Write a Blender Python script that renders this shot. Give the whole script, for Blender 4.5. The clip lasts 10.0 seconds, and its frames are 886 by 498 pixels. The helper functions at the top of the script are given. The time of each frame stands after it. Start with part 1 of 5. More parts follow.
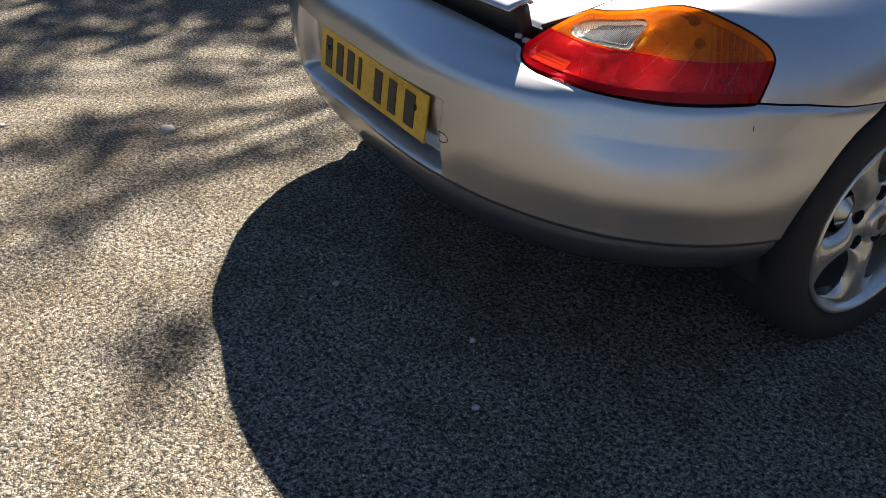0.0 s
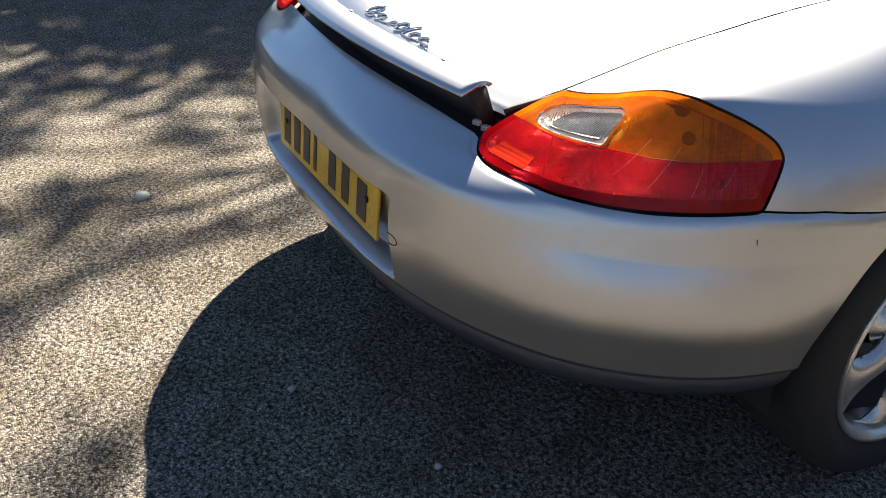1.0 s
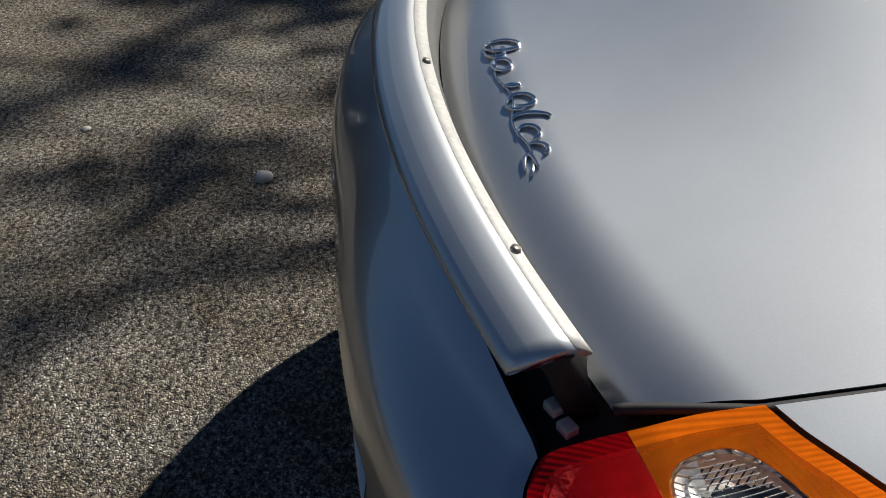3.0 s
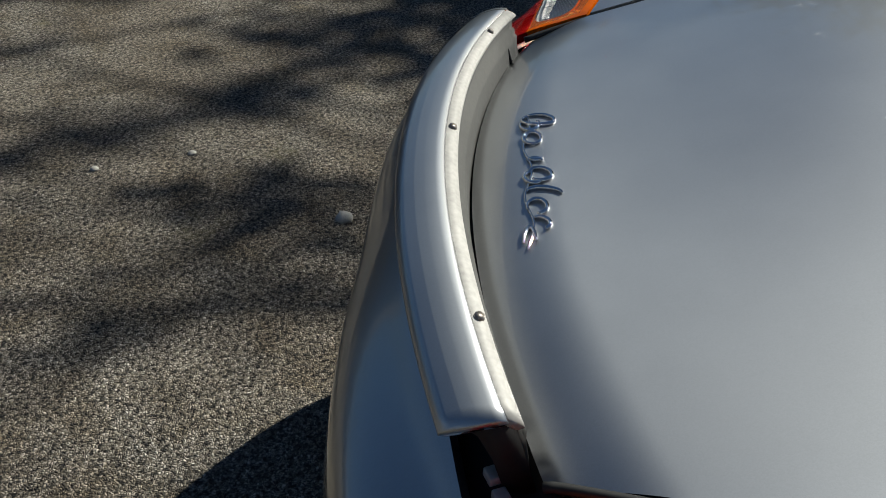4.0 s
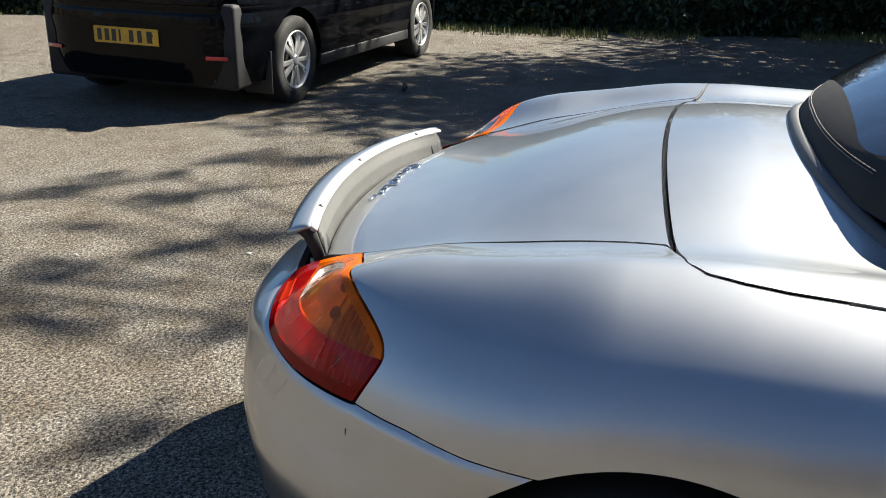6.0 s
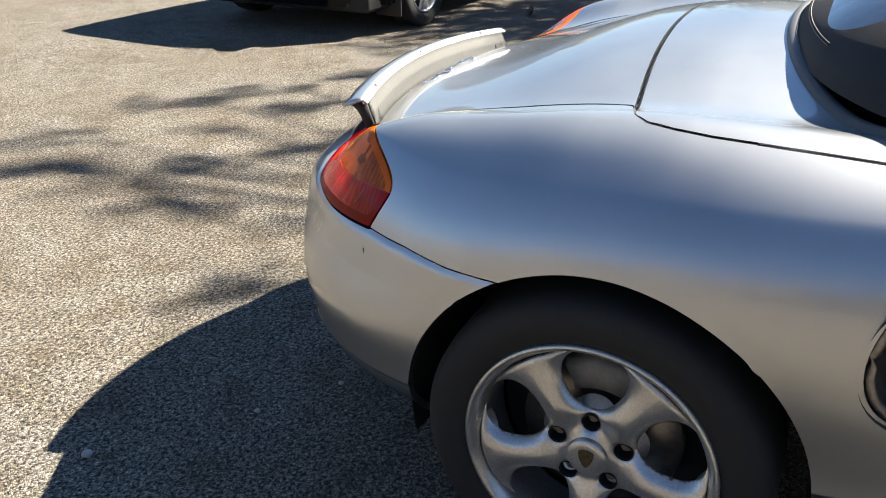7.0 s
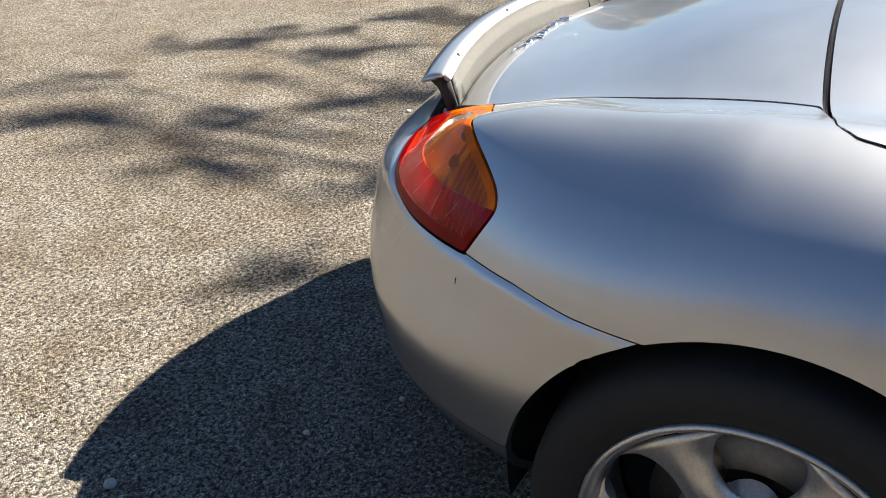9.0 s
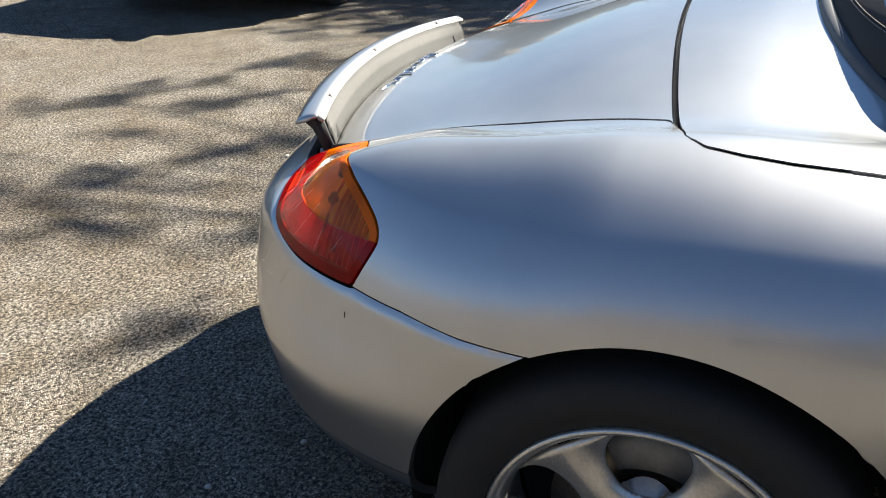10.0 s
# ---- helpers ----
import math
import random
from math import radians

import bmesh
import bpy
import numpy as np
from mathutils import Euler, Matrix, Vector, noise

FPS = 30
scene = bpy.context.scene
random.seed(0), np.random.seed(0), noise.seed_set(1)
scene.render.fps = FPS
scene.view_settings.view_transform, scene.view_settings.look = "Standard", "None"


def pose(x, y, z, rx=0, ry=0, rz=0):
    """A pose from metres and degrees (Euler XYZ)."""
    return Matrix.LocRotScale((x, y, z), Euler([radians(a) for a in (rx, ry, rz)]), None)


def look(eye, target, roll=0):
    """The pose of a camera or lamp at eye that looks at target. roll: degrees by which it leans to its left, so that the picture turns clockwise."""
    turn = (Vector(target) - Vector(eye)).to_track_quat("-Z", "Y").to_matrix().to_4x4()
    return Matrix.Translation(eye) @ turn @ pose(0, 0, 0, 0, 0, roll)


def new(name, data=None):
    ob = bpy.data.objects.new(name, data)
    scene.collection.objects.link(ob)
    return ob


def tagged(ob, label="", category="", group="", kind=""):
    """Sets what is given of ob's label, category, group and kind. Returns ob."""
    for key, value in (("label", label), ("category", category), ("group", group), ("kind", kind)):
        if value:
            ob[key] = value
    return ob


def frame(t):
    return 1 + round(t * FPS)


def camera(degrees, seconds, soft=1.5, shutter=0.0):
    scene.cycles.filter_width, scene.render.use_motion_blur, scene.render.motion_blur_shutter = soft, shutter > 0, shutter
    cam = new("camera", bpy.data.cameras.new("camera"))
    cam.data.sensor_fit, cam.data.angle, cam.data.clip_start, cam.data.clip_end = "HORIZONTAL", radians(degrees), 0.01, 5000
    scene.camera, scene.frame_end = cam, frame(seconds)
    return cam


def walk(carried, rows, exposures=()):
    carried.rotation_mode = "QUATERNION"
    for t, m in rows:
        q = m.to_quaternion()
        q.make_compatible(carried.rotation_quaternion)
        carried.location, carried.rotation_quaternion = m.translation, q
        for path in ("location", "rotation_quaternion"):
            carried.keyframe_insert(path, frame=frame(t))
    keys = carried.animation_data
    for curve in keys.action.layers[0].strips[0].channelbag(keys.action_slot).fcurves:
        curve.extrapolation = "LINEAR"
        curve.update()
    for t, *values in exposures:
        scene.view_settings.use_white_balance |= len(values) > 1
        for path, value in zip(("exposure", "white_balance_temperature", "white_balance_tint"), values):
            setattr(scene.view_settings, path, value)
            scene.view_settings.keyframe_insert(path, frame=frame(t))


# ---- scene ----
cam = camera(52.9, 10.0, 0.75)
PATH = [
    (0, (1.783, -0.977, 1.23), (0.349, -0.025, 0.211), 2.8),
    (0.5, (1.731, -0.9, 1.226), (0.295, 0.038, 0.197), 3.2),
    (1, (1.597, -0.636, 1.244), (0.077, 0.217, 0.262), 0.9),
    (1.5, (1.428, -0.44, 1.245), (-0.084, 0.384, 0.228), 0.7),
    (2, (1.243, -0.244, 1.221), (-0.185, 0.564, 0.078), 2.4),
    (2.5, (1.018, -0.122, 1.187), (-0.507, 0.33, -0.026), 1.4),
    (2.7, (0.917, -0.08, 1.189), (-0.642, 0.22, -0.028), 0.8),
    (3.8, (0.799, -0.005, 1.202), (-0.822, 0.101, 0.035), 3.7),
    (4, (0.868, 0.059, 1.216), (-0.794, 0.027, 0.104), 3.9),
    (4.5, (1.1, 0.217, 1.286), (-0.65, -0.074, 0.363), 4.4),
    (5, (1.406, 0.348, 1.312), (-0.399, 0.013, 0.519), 4.3),
    (5.2, (1.518, 0.429, 1.333), (-0.286, 0.039, 0.565), 4.3),
    (6.3, (1.986, 0.902, 1.331), (0.207, 0.331, 0.618), 0.1),
    (6.5, (2.053, 0.971, 1.334), (0.307, 0.346, 0.584), -0.6),
    (7, (2.103, 1.154, 1.306), (0.478, 0.337, 0.473), -0.7),
    (7.5, (2.024, 1.105, 1.287), (0.485, 0.208, 0.379), -0.0),
    (8, (1.928, 0.903, 1.28), (0.393, 0.022, 0.347), 3.0),
    (8.5, (1.905, 0.833, 1.266), (0.429, -0.114, 0.305), 2.6),
    (9, (1.816, 0.86, 1.287), (0.276, 0.027, 0.32), 0.1),
    (9.5, (1.798, 0.87, 1.276), (0.202, 0.164, 0.298), -0.6),
    (10, (1.841, 0.884, 1.289), (0.164, 0.255, 0.399), -1.3),
]
walk(cam, [(t, look(eye, target, roll)) for t, eye, target, roll in PATH], exposures=[(0.0, 2.18, 7100, 10), (0.5, 2.48, 7150, 10), (1.0, 2.42, 7100, 10), (1.5, 1.85, 6550, 10), (2.0, 1.36, 6400, 10), (2.6, 0.84, 6350, 10), (3.8, 0.5, 6300, 4), (4.0, 0.5, 6300, 4), (4.5, 1.3, 6400, 4), (5.2, 1.65, 6400, 4), (6.3, 2.05, 6600, 8), (7.0, 2.4, 6700, 8), (7.5, 2.45, 6750, 9), (8.5, 2.25, 6800, 10), (10.0, 2.2, 6650, 8)])

# ---------------------------------------------------------------- world, sun
SUN = Vector((-0.738, 0.711, 1.0)).normalized()
world = bpy.data.worlds.new("sky")
scene.world = world
world.use_nodes = True
wn, wl = world.node_tree.nodes, world.node_tree.links
sky = wn.new("ShaderNodeTexSky")
sky.sky_type, sky.sun_disc = "NISHITA", False
sky.sun_elevation = math.asin(SUN.z)
sky.sun_rotation = math.atan2(SUN.x, SUN.y)
sky.air_density, sky.dust_density, sky.ozone_density = 1.0, 0.0, 6.0
wl.new(sky.outputs["Color"], wn["Background"].inputs["Color"])
wn["Background"].inputs["Strength"].default_value = 0.0325
sun_data = bpy.data.lights.new("sun", "SUN")
sun_data.energy, sun_data.angle, sun_data.color = 5.0, radians(0.55), (1.0, 0.93, 0.82)
sun = new("sun", sun_data)
sun.matrix_basis = look((0, 0, 0), -SUN)



# ---------------------------------------------------------------- materials
def material(name, color=(0.5, 0.5, 0.5), rough=0.5, metal=0.0, **more):
    m = bpy.data.materials.new(name)
    m.use_nodes = True
    b = m.node_tree.nodes["Principled BSDF"]
    b.inputs["Base Color"].default_value = (*color, 1)
    b.inputs["Roughness"].default_value = rough
    b.inputs["Metallic"].default_value = metal
    for key, value in more.items():
        b.inputs[key.replace("_", " ")].default_value = value
    return m


def tools(m):
    """node maker and linker of a material"""
    nt = m.node_tree

    def add(kind, **values):
        n = nt.nodes.new(kind)
        for key, value in values.items():
            if key in n.inputs:
                n.inputs[key].default_value = value
        return n
    return add, nt.links.new, nt.nodes["Principled BSDF"], nt.nodes


def ramp(add, link, source, stops):
    r = add("ShaderNodeValToRGB")
    while len(r.color_ramp.elements) < len(stops):
        r.color_ramp.elements.new(0.5)
    for e, (at, c) in zip(r.color_ramp.elements, stops):
        e.position, e.color = at, (*c, 1) if len(c) == 3 else c
    link(source, r.inputs["Fac"])
    return r.outputs["Color"]


def mixed(add, link, fac, a, b, how="MIX"):
    n = add("ShaderNodeMix")
    n.data_type, n.blend_type = "RGBA", how
    for socket, value in ((n.inputs[0], fac), (n.inputs[6], a), (n.inputs[7], b)):
        if isinstance(value, (int, float)):
            socket.default_value = value
        elif isinstance(value, tuple):
            socket.default_value = (*value, 1)
        else:
            link(value, socket)
    return n.outputs[2]


def worn(m, scale=6.0, fine=180.0, dark=0.75, bump=0.08, rough=(0.8, 1.25), size=0.002):
    """variation at two scales on a plain material: colour, gloss and fine relief"""
    add, link, b, _ = tools(m)
    co = add("ShaderNodeTexCoord").outputs["Object"]
    big = add("ShaderNodeTexNoise", Scale=scale, Detail=6.0, Roughness=0.6)
    tiny = add("ShaderNodeTexNoise", Scale=fine, Detail=3.0)
    link(co, big.inputs["Vector"]), link(co, tiny.inputs["Vector"])
    c = b.inputs["Base Color"].default_value[:3]
    a = ramp(add, link, big.outputs["Fac"], [(0.35, tuple(v * dark for v in c)), (0.65, c)])
    f = ramp(add, link, tiny.outputs["Fac"], [(0.3, (0.85, 0.85, 0.85)), (0.7, (1.1, 1.1, 1.1))])
    link(mixed(add, link, 1.0, a, f, "MULTIPLY"), b.inputs["Base Color"])
    base = b.inputs["Roughness"].default_value
    r = add("ShaderNodeMapRange")
    r.inputs["To Min"].default_value, r.inputs["To Max"].default_value = base * rough[0], min(1.0, base * rough[1])
    link(big.outputs["Fac"], r.inputs["Value"])
    link(r.outputs["Result"], b.inputs["Roughness"])
    if bump:
        n = add("ShaderNodeBump", Strength=bump, Distance=size)
        link(tiny.outputs["Fac"], n.inputs["Height"])
        link(n.outputs["Normal"], b.inputs["Normal"])
    return m


def paint_material(name, color, rough, coat, flake=0.05, metal=0.9):
    """metallic paint: flakes under a clear coat, with dust and faint wipe marks"""
    m = material(name, color, rough, metal, Coat_Weight=coat, Coat_Roughness=0.04)
    add, link, b, _ = tools(m)
    co = add("ShaderNodeTexCoord").outputs["Object"]
    dust = add("ShaderNodeTexNoise", Scale=3.0, Detail=8.0, Roughness=0.65)
    cell = add("ShaderNodeTexVoronoi", Scale=1400.0)
    for n in (dust, cell):
        link(co, n.inputs["Vector"])
    low = tuple(v * 0.9 for v in color)
    a = ramp(add, link, dust.outputs["Fac"], [(0.35, low), (0.6, color), (0.8, tuple(min(1, v * 1.03) for v in color))])
    f = ramp(add, link, cell.outputs["Color"], [(0.0, (1 - flake,) * 3), (1.0, (1 + flake,) * 3)])
    mp = add("ShaderNodeMapping")
    mp.inputs["Scale"].default_value = (14.0, 14.0, 2.6)
    drip = add("ShaderNodeTexNoise", Scale=1.0, Detail=3.0, Distortion=0.6)
    link(co, mp.inputs["Vector"]), link(mp.outputs["Vector"], drip.inputs["Vector"])
    marks = ramp(add, link, drip.outputs["Fac"], [(0.60, (1, 1, 1)), (0.66, (1.05, 1.05, 1.04)), (0.70, (1, 1, 1))])
    f = mixed(add, link, 1.0, f, marks, "MULTIPLY")
    link(mixed(add, link, 1.0, a, f, "MULTIPLY"), b.inputs["Base Color"])
    r = add("ShaderNodeMapRange")
    r.inputs["To Min"].default_value, r.inputs["To Max"].default_value = rough * 0.85, rough * 1.2
    link(dust.outputs["Fac"], r.inputs["Value"])
    link(r.outputs["Result"], b.inputs["Roughness"])
    wave = add("ShaderNodeTexNoise", Scale=60.0, Detail=1.0)
    link(co, wave.inputs["Vector"])
    bump = add("ShaderNodeBump", Strength=0.02, Distance=0.002)
    link(wave.outputs["Fac"], bump.inputs["Height"])
    link(bump.outputs["Normal"], b.inputs["Coat Normal"])
    return m


def silver_material(name, color, rough):
    """silver paint: fine metal flakes and a little pigment, more on level panels, under a clear coat, dust and faint
    run marks on it
    """
    m = material(name, color, rough)
    nt = m.node_tree
    add, link, b, nodes = tools(m)
    nodes.remove(b)
    co = add("ShaderNodeTexCoord").outputs["Object"]
    dust = add("ShaderNodeTexNoise", Scale=3.0, Detail=8.0, Roughness=0.65)
    cell = add("ShaderNodeTexVoronoi", Scale=1400.0)
    link(co, dust.inputs["Vector"]), link(co, cell.inputs["Vector"])
    tone = ramp(add, link, dust.outputs["Fac"], [(0.35, tuple(v * 0.92 for v in color)), (0.62, color)])
    spark = ramp(add, link, cell.outputs["Color"], [(0.0, (0.93,) * 3), (1.0, (1.07,) * 3)])
    tone = mixed(add, link, 1.0, tone, spark, "MULTIPLY")
    flake = add("ShaderNodeBsdfAnisotropic")
    flake.distribution = "BECKMANN"
    link(tone, flake.inputs["Color"])
    r = add("ShaderNodeMapRange")
    r.inputs["To Min"].default_value, r.inputs["To Max"].default_value = rough * 0.9, rough * 1.12
    link(dust.outputs["Fac"], r.inputs["Value"]), link(r.outputs["Result"], flake.inputs["Roughness"])
    coarse = add("ShaderNodeBsdfAnisotropic", Roughness=0.60)
    coarse.distribution = "BECKMANN"
    link(tone, coarse.inputs["Color"])
    flakes = add("ShaderNodeMixShader", Fac=0.36)
    link(flake.outputs[0], flakes.inputs[1]), link(coarse.outputs[0], flakes.inputs[2])
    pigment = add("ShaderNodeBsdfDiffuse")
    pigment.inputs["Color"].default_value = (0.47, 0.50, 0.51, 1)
    # the pale pigment's share grows as the surface turns level
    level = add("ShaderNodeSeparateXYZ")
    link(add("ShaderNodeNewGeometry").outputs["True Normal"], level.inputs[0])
    level_share = add("ShaderNodeMapRange")
    level_share.interpolation_type = "SMOOTHSTEP"
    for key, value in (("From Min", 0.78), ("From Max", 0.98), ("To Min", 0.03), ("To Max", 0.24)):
        level_share.inputs[key].default_value = value
    link(level.outputs[2], level_share.inputs["Value"])
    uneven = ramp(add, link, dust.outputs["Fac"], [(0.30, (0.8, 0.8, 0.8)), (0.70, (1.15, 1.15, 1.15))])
    share = mixed(add, link, 1.0, level_share.outputs["Result"], uneven, "MULTIPLY")
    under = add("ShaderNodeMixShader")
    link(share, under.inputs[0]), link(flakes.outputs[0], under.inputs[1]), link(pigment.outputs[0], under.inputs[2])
    wave = add("ShaderNodeTexNoise", Scale=60.0, Detail=1.0)
    link(co, wave.inputs["Vector"])
    bump = add("ShaderNodeBump", Strength=0.02, Distance=0.002)
    link(wave.outputs["Fac"], bump.inputs["Height"])
    clear = add("ShaderNodeBsdfAnisotropic", Roughness=0.05)
    clear.inputs["Color"].default_value = (1, 1, 1, 1)
    link(bump.outputs["Normal"], clear.inputs["Normal"])
    edge = add("ShaderNodeFresnel", IOR=1.45)
    whole = add("ShaderNodeMixShader")
    link(edge.outputs[0], whole.inputs[0]), link(under.outputs[0], whole.inputs[1]), link(clear.outputs[0], whole.inputs[2])
    link(whole.outputs[0], nodes["Material Output"].inputs["Surface"])
    return m


def asphalt_material():
    m = material("chipped asphalt", (0.2, 0.19, 0.17), 0.85)
    add, link, b, _ = tools(m)
    co = add("ShaderNodeTexCoord").outputs["Object"]
    warp = add("ShaderNodeTexNoise", Scale=60.0, Detail=2.0)
    link(co, warp.inputs["Vector"])
    moved = add("ShaderNodeMix")
    moved.data_type, moved.blend_type = "RGBA", "LINEAR_LIGHT"
    moved.inputs[0].default_value = 0.006
    link(co, moved.inputs[6]), link(warp.outputs["Color"], moved.inputs[7])
    chips = add("ShaderNodeTexVoronoi", Scale=175.0, Randomness=1.0)
    grit = add("ShaderNodeTexVoronoi", Scale=330.0, Randomness=1.0)
    edge = add("ShaderNodeTexVoronoi", Scale=175.0, Randomness=1.0)
    edge.feature = "DISTANCE_TO_EDGE"
    for n in (chips, grit, edge):
        link(moved.outputs[2], n.inputs["Vector"])
    split = add("ShaderNodeSeparateColor")
    link(chips.outputs["Color"], split.inputs[0])
    stone = ramp(add, link, split.outputs[0], [(0.0, (0.039, 0.037, 0.034)), (0.16, (0.092, 0.088, 0.081)), (0.30, (0.223, 0.215, 0.198)), (0.50, (0.285, 0.275, 0.258)), (0.78, (0.362, 0.351, 0.336)), (1.0, (0.493, 0.484, 0.478))])
    gsplit = add("ShaderNodeSeparateColor")
    link(grit.outputs["Color"], gsplit.inputs[0])
    sand = ramp(add, link, gsplit.outputs[0], [(0.0, (0.023, 0.022, 0.019)), (0.5, (0.092, 0.082, 0.066)), (0.8, (0.193, 0.176, 0.146)), (1.0, (0.323, 0.304, 0.267))])
    joint = ramp(add, link, edge.outputs["Distance"], [(0.07, (0, 0, 0)), (0.15, (1, 1, 1))])
    body = mixed(add, link, joint, sand, stone)
    patch_n = add("ShaderNodeTexNoise", Scale=1.3, Detail=7.0, Roughness=0.62)
    link(co, patch_n.inputs["Vector"])
    tone = ramp(add, link, patch_n.outputs["Fac"], [(0.30, (0.66, 0.585, 0.49)), (0.44, (0.86, 0.80, 0.72)), (0.58, (0.95, 0.925, 0.88)), (0.8, (1.0, 0.985, 0.95))])
    body = mixed(add, link, 1.0, body, tone, "MULTIPLY")
    pit = add("ShaderNodeTexNoise", Scale=88.0, Detail=5.0, Roughness=0.68)
    link(co, pit.inputs["Vector"])
    pits = ramp(add, link, pit.outputs["Fac"], [(0.405, (0.02, 0.018, 0.016)), (0.455, (0.62, 0.61, 0.59)), (0.52, (1.05, 1.045, 1.035)), (0.60, (1.36, 1.35, 1.33)), (0.70, (1.85, 1.84, 1.82))])
    body = mixed(add, link, 1.0, body, pits, "MULTIPLY")
    stain_n = add("ShaderNodeTexNoise", Scale=5.5, Detail=8.0, Roughness=0.7)
    link(co, stain_n.inputs["Vector"])
    stain = ramp(add, link, stain_n.outputs["Fac"], [(0.38, (0.72, 0.66, 0.55)), (0.52, (1.0, 0.98, 0.95)), (0.66, (1.08, 1.07, 1.05))])
    body = mixed(add, link, 1.0, body, stain, "MULTIPLY")
    moss_n = add("ShaderNodeTexNoise", Scale=2.3, Detail=9.0, Roughness=0.72)
    shift = add("ShaderNodeMapping")
    shift.inputs["Location"].default_value = (7.3, 2.1, 0.4)
    link(co, shift.inputs["Vector"]), link(shift.outputs["Vector"], moss_n.inputs["Vector"])
    moss = ramp(add, link, moss_n.outputs["Fac"], [(0.62, (0, 0, 0)), (0.76, (0.55, 0.55, 0.55))])
    body = mixed(add, link, moss, body, (0.17, 0.15, 0.05))
    link(body, b.inputs["Base Color"])
    height = add("ShaderNodeMath")
    height.operation = "ADD"
    hr = add("ShaderNodeMapRange")
    hr.inputs["From Max"].default_value = 0.35
    link(edge.outputs["Distance"], hr.inputs["Value"])
    link(hr.outputs["Result"], height.inputs[0]), link(split.outputs[1], height.inputs[1])
    n = add("ShaderNodeBump", Strength=0.85, Distance=0.005)
    link(height.outputs[0], n.inputs["Height"])
    link(n.outputs["Normal"], b.inputs["Normal"])
    return m


def lens_material(name, color, stripes, turn, rough=0.05, strength=0.6, cross=0.0, clear=0.68):
    """moulded lamp plastic: coloured, clear, with fine prisms on the inside"""
    m = material(name, color, rough, 0.0, Transmission_Weight=clear, IOR=1.2, Specular_IOR_Level=0.0, Coat_Weight=0.3, Coat_Roughness=0.02, Coat_IOR=1.45)
    add, link, b, _ = tools(m)
    co = add("ShaderNodeTexCoord").outputs["Object"]
    mp = add("ShaderNodeMapping")
    mp.inputs["Rotation"].default_value = turn
    link(co, mp.inputs["Vector"])
    wave = add("ShaderNodeTexWave", Scale=stripes, Distortion=0.0)
    link(mp.outputs["Vector"], wave.inputs["Vector"])
    height = wave.outputs["Fac"]
    if cross:
        other = add("ShaderNodeTexWave", Scale=cross, Distortion=0.0)
        other.bands_direction = "Z"
        link(mp.outputs["Vector"], other.inputs["Vector"])
        both = add("ShaderNodeMath")
        both.operation = "ADD"
        link(height, both.inputs[0]), link(other.outputs["Fac"], both.inputs[1])
        height = both.outputs[0]
    n = add("ShaderNodeBump", Strength=strength, Distance=0.1 / stripes)
    link(height, n.inputs["Height"])
    link(n.outputs["Normal"], b.inputs["Normal"])
    fog = add("ShaderNodeTexNoise", Scale=26.0, Detail=6.0, Roughness=0.65)
    link(co, fog.inputs["Vector"])
    tint = ramp(add, link, fog.outputs["Fac"], [(0.35, tuple(c * 0.72 for c in color)), (0.62, color)])
    murk = add("ShaderNodeTexNoise", Scale=9.0, Detail=3.0)
    link(co, murk.inputs["Vector"])
    tint = mixed(add, link, 1.0, tint, ramp(add, link, murk.outputs["Fac"], [(0.40, (0.75, 0.75, 0.75)), (0.60, (1, 1, 1))]), "MULTIPLY")
    link(tint, b.inputs["Base Color"])
    return m


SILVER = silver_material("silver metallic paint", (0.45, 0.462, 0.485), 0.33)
BLACKPAINT = paint_material("black gloss paint", (0.004, 0.0045, 0.006), 0.30, 0.3, metal=0.0)
BLACKPAINT.node_tree.nodes["Principled BSDF"].inputs["Specular IOR Level"].default_value = 0.0
ASPHALT = asphalt_material()
CAVITY = worn(material("black unpainted inner metal", (0.012, 0.012, 0.013), 0.7))
RUBBER = worn(material("tyre rubber", (0.015, 0.0148, 0.0145), 0.8), 20.0, 300.0, 0.7, 0.2)
PLASTIC = worn(material("black trim plastic", (0.02, 0.02, 0.021), 0.55), 15.0, 400.0, 0.8, 0.15)
ALLOY = worn(material("brake-dusted alloy", (0.60, 0.585, 0.56), 0.30, 0.78), 7.0, 220.0, 0.82, 0.02)
ALLOY2 = worn(material("bright alloy", (0.62, 0.62, 0.62), 0.35, 0.7), 14.0, 220.0, 0.8, 0.04)
STEEL = worn(material("brake disc steel", (0.30, 0.27, 0.24), 0.4, 0.9), 25.0, 150.0, 0.6, 0.1)
CHROME = worn(material("chrome", (0.75, 0.76, 0.78), 0.08, 1.0), 40.0, 200.0, 0.85, 0.0)
YELLOW = worn(material("yellow plate plastic", (0.62, 0.36, 0.012), 0.32, Coat_Weight=0.4), 14.0, 90.0, 0.82, 0.02)
INK = material("black plate ink", (0.012, 0.012, 0.012), 0.4)
CANVAS = worn(material("black hood canvas", (0.010, 0.010, 0.012), 0.75), 8.0, 700.0, 0.7, 0.3)
SEAL = worn(material("grey rubber seal", (0.06, 0.063, 0.068), 0.5), 12.0, 300.0, 0.85, 0.1)
VINYL = worn(material("clear vinyl window", (0.022, 0.024, 0.036), 0.10, Coat_Weight=1.0, Coat_IOR=2.0, Coat_Roughness=0.05), 5.0, 9.0, 0.8, 0.35, size=0.012)
THREAD = worn(material("pale thread", (0.20, 0.19, 0.18), 0.8), 60.0, 300.0, 0.6, 0.2)
SCRATCH = worn(material("bare pale scratch", (0.80, 0.80, 0.79), 0.5, 0.1), 60.0, 300.0, 0.8, 0.0)
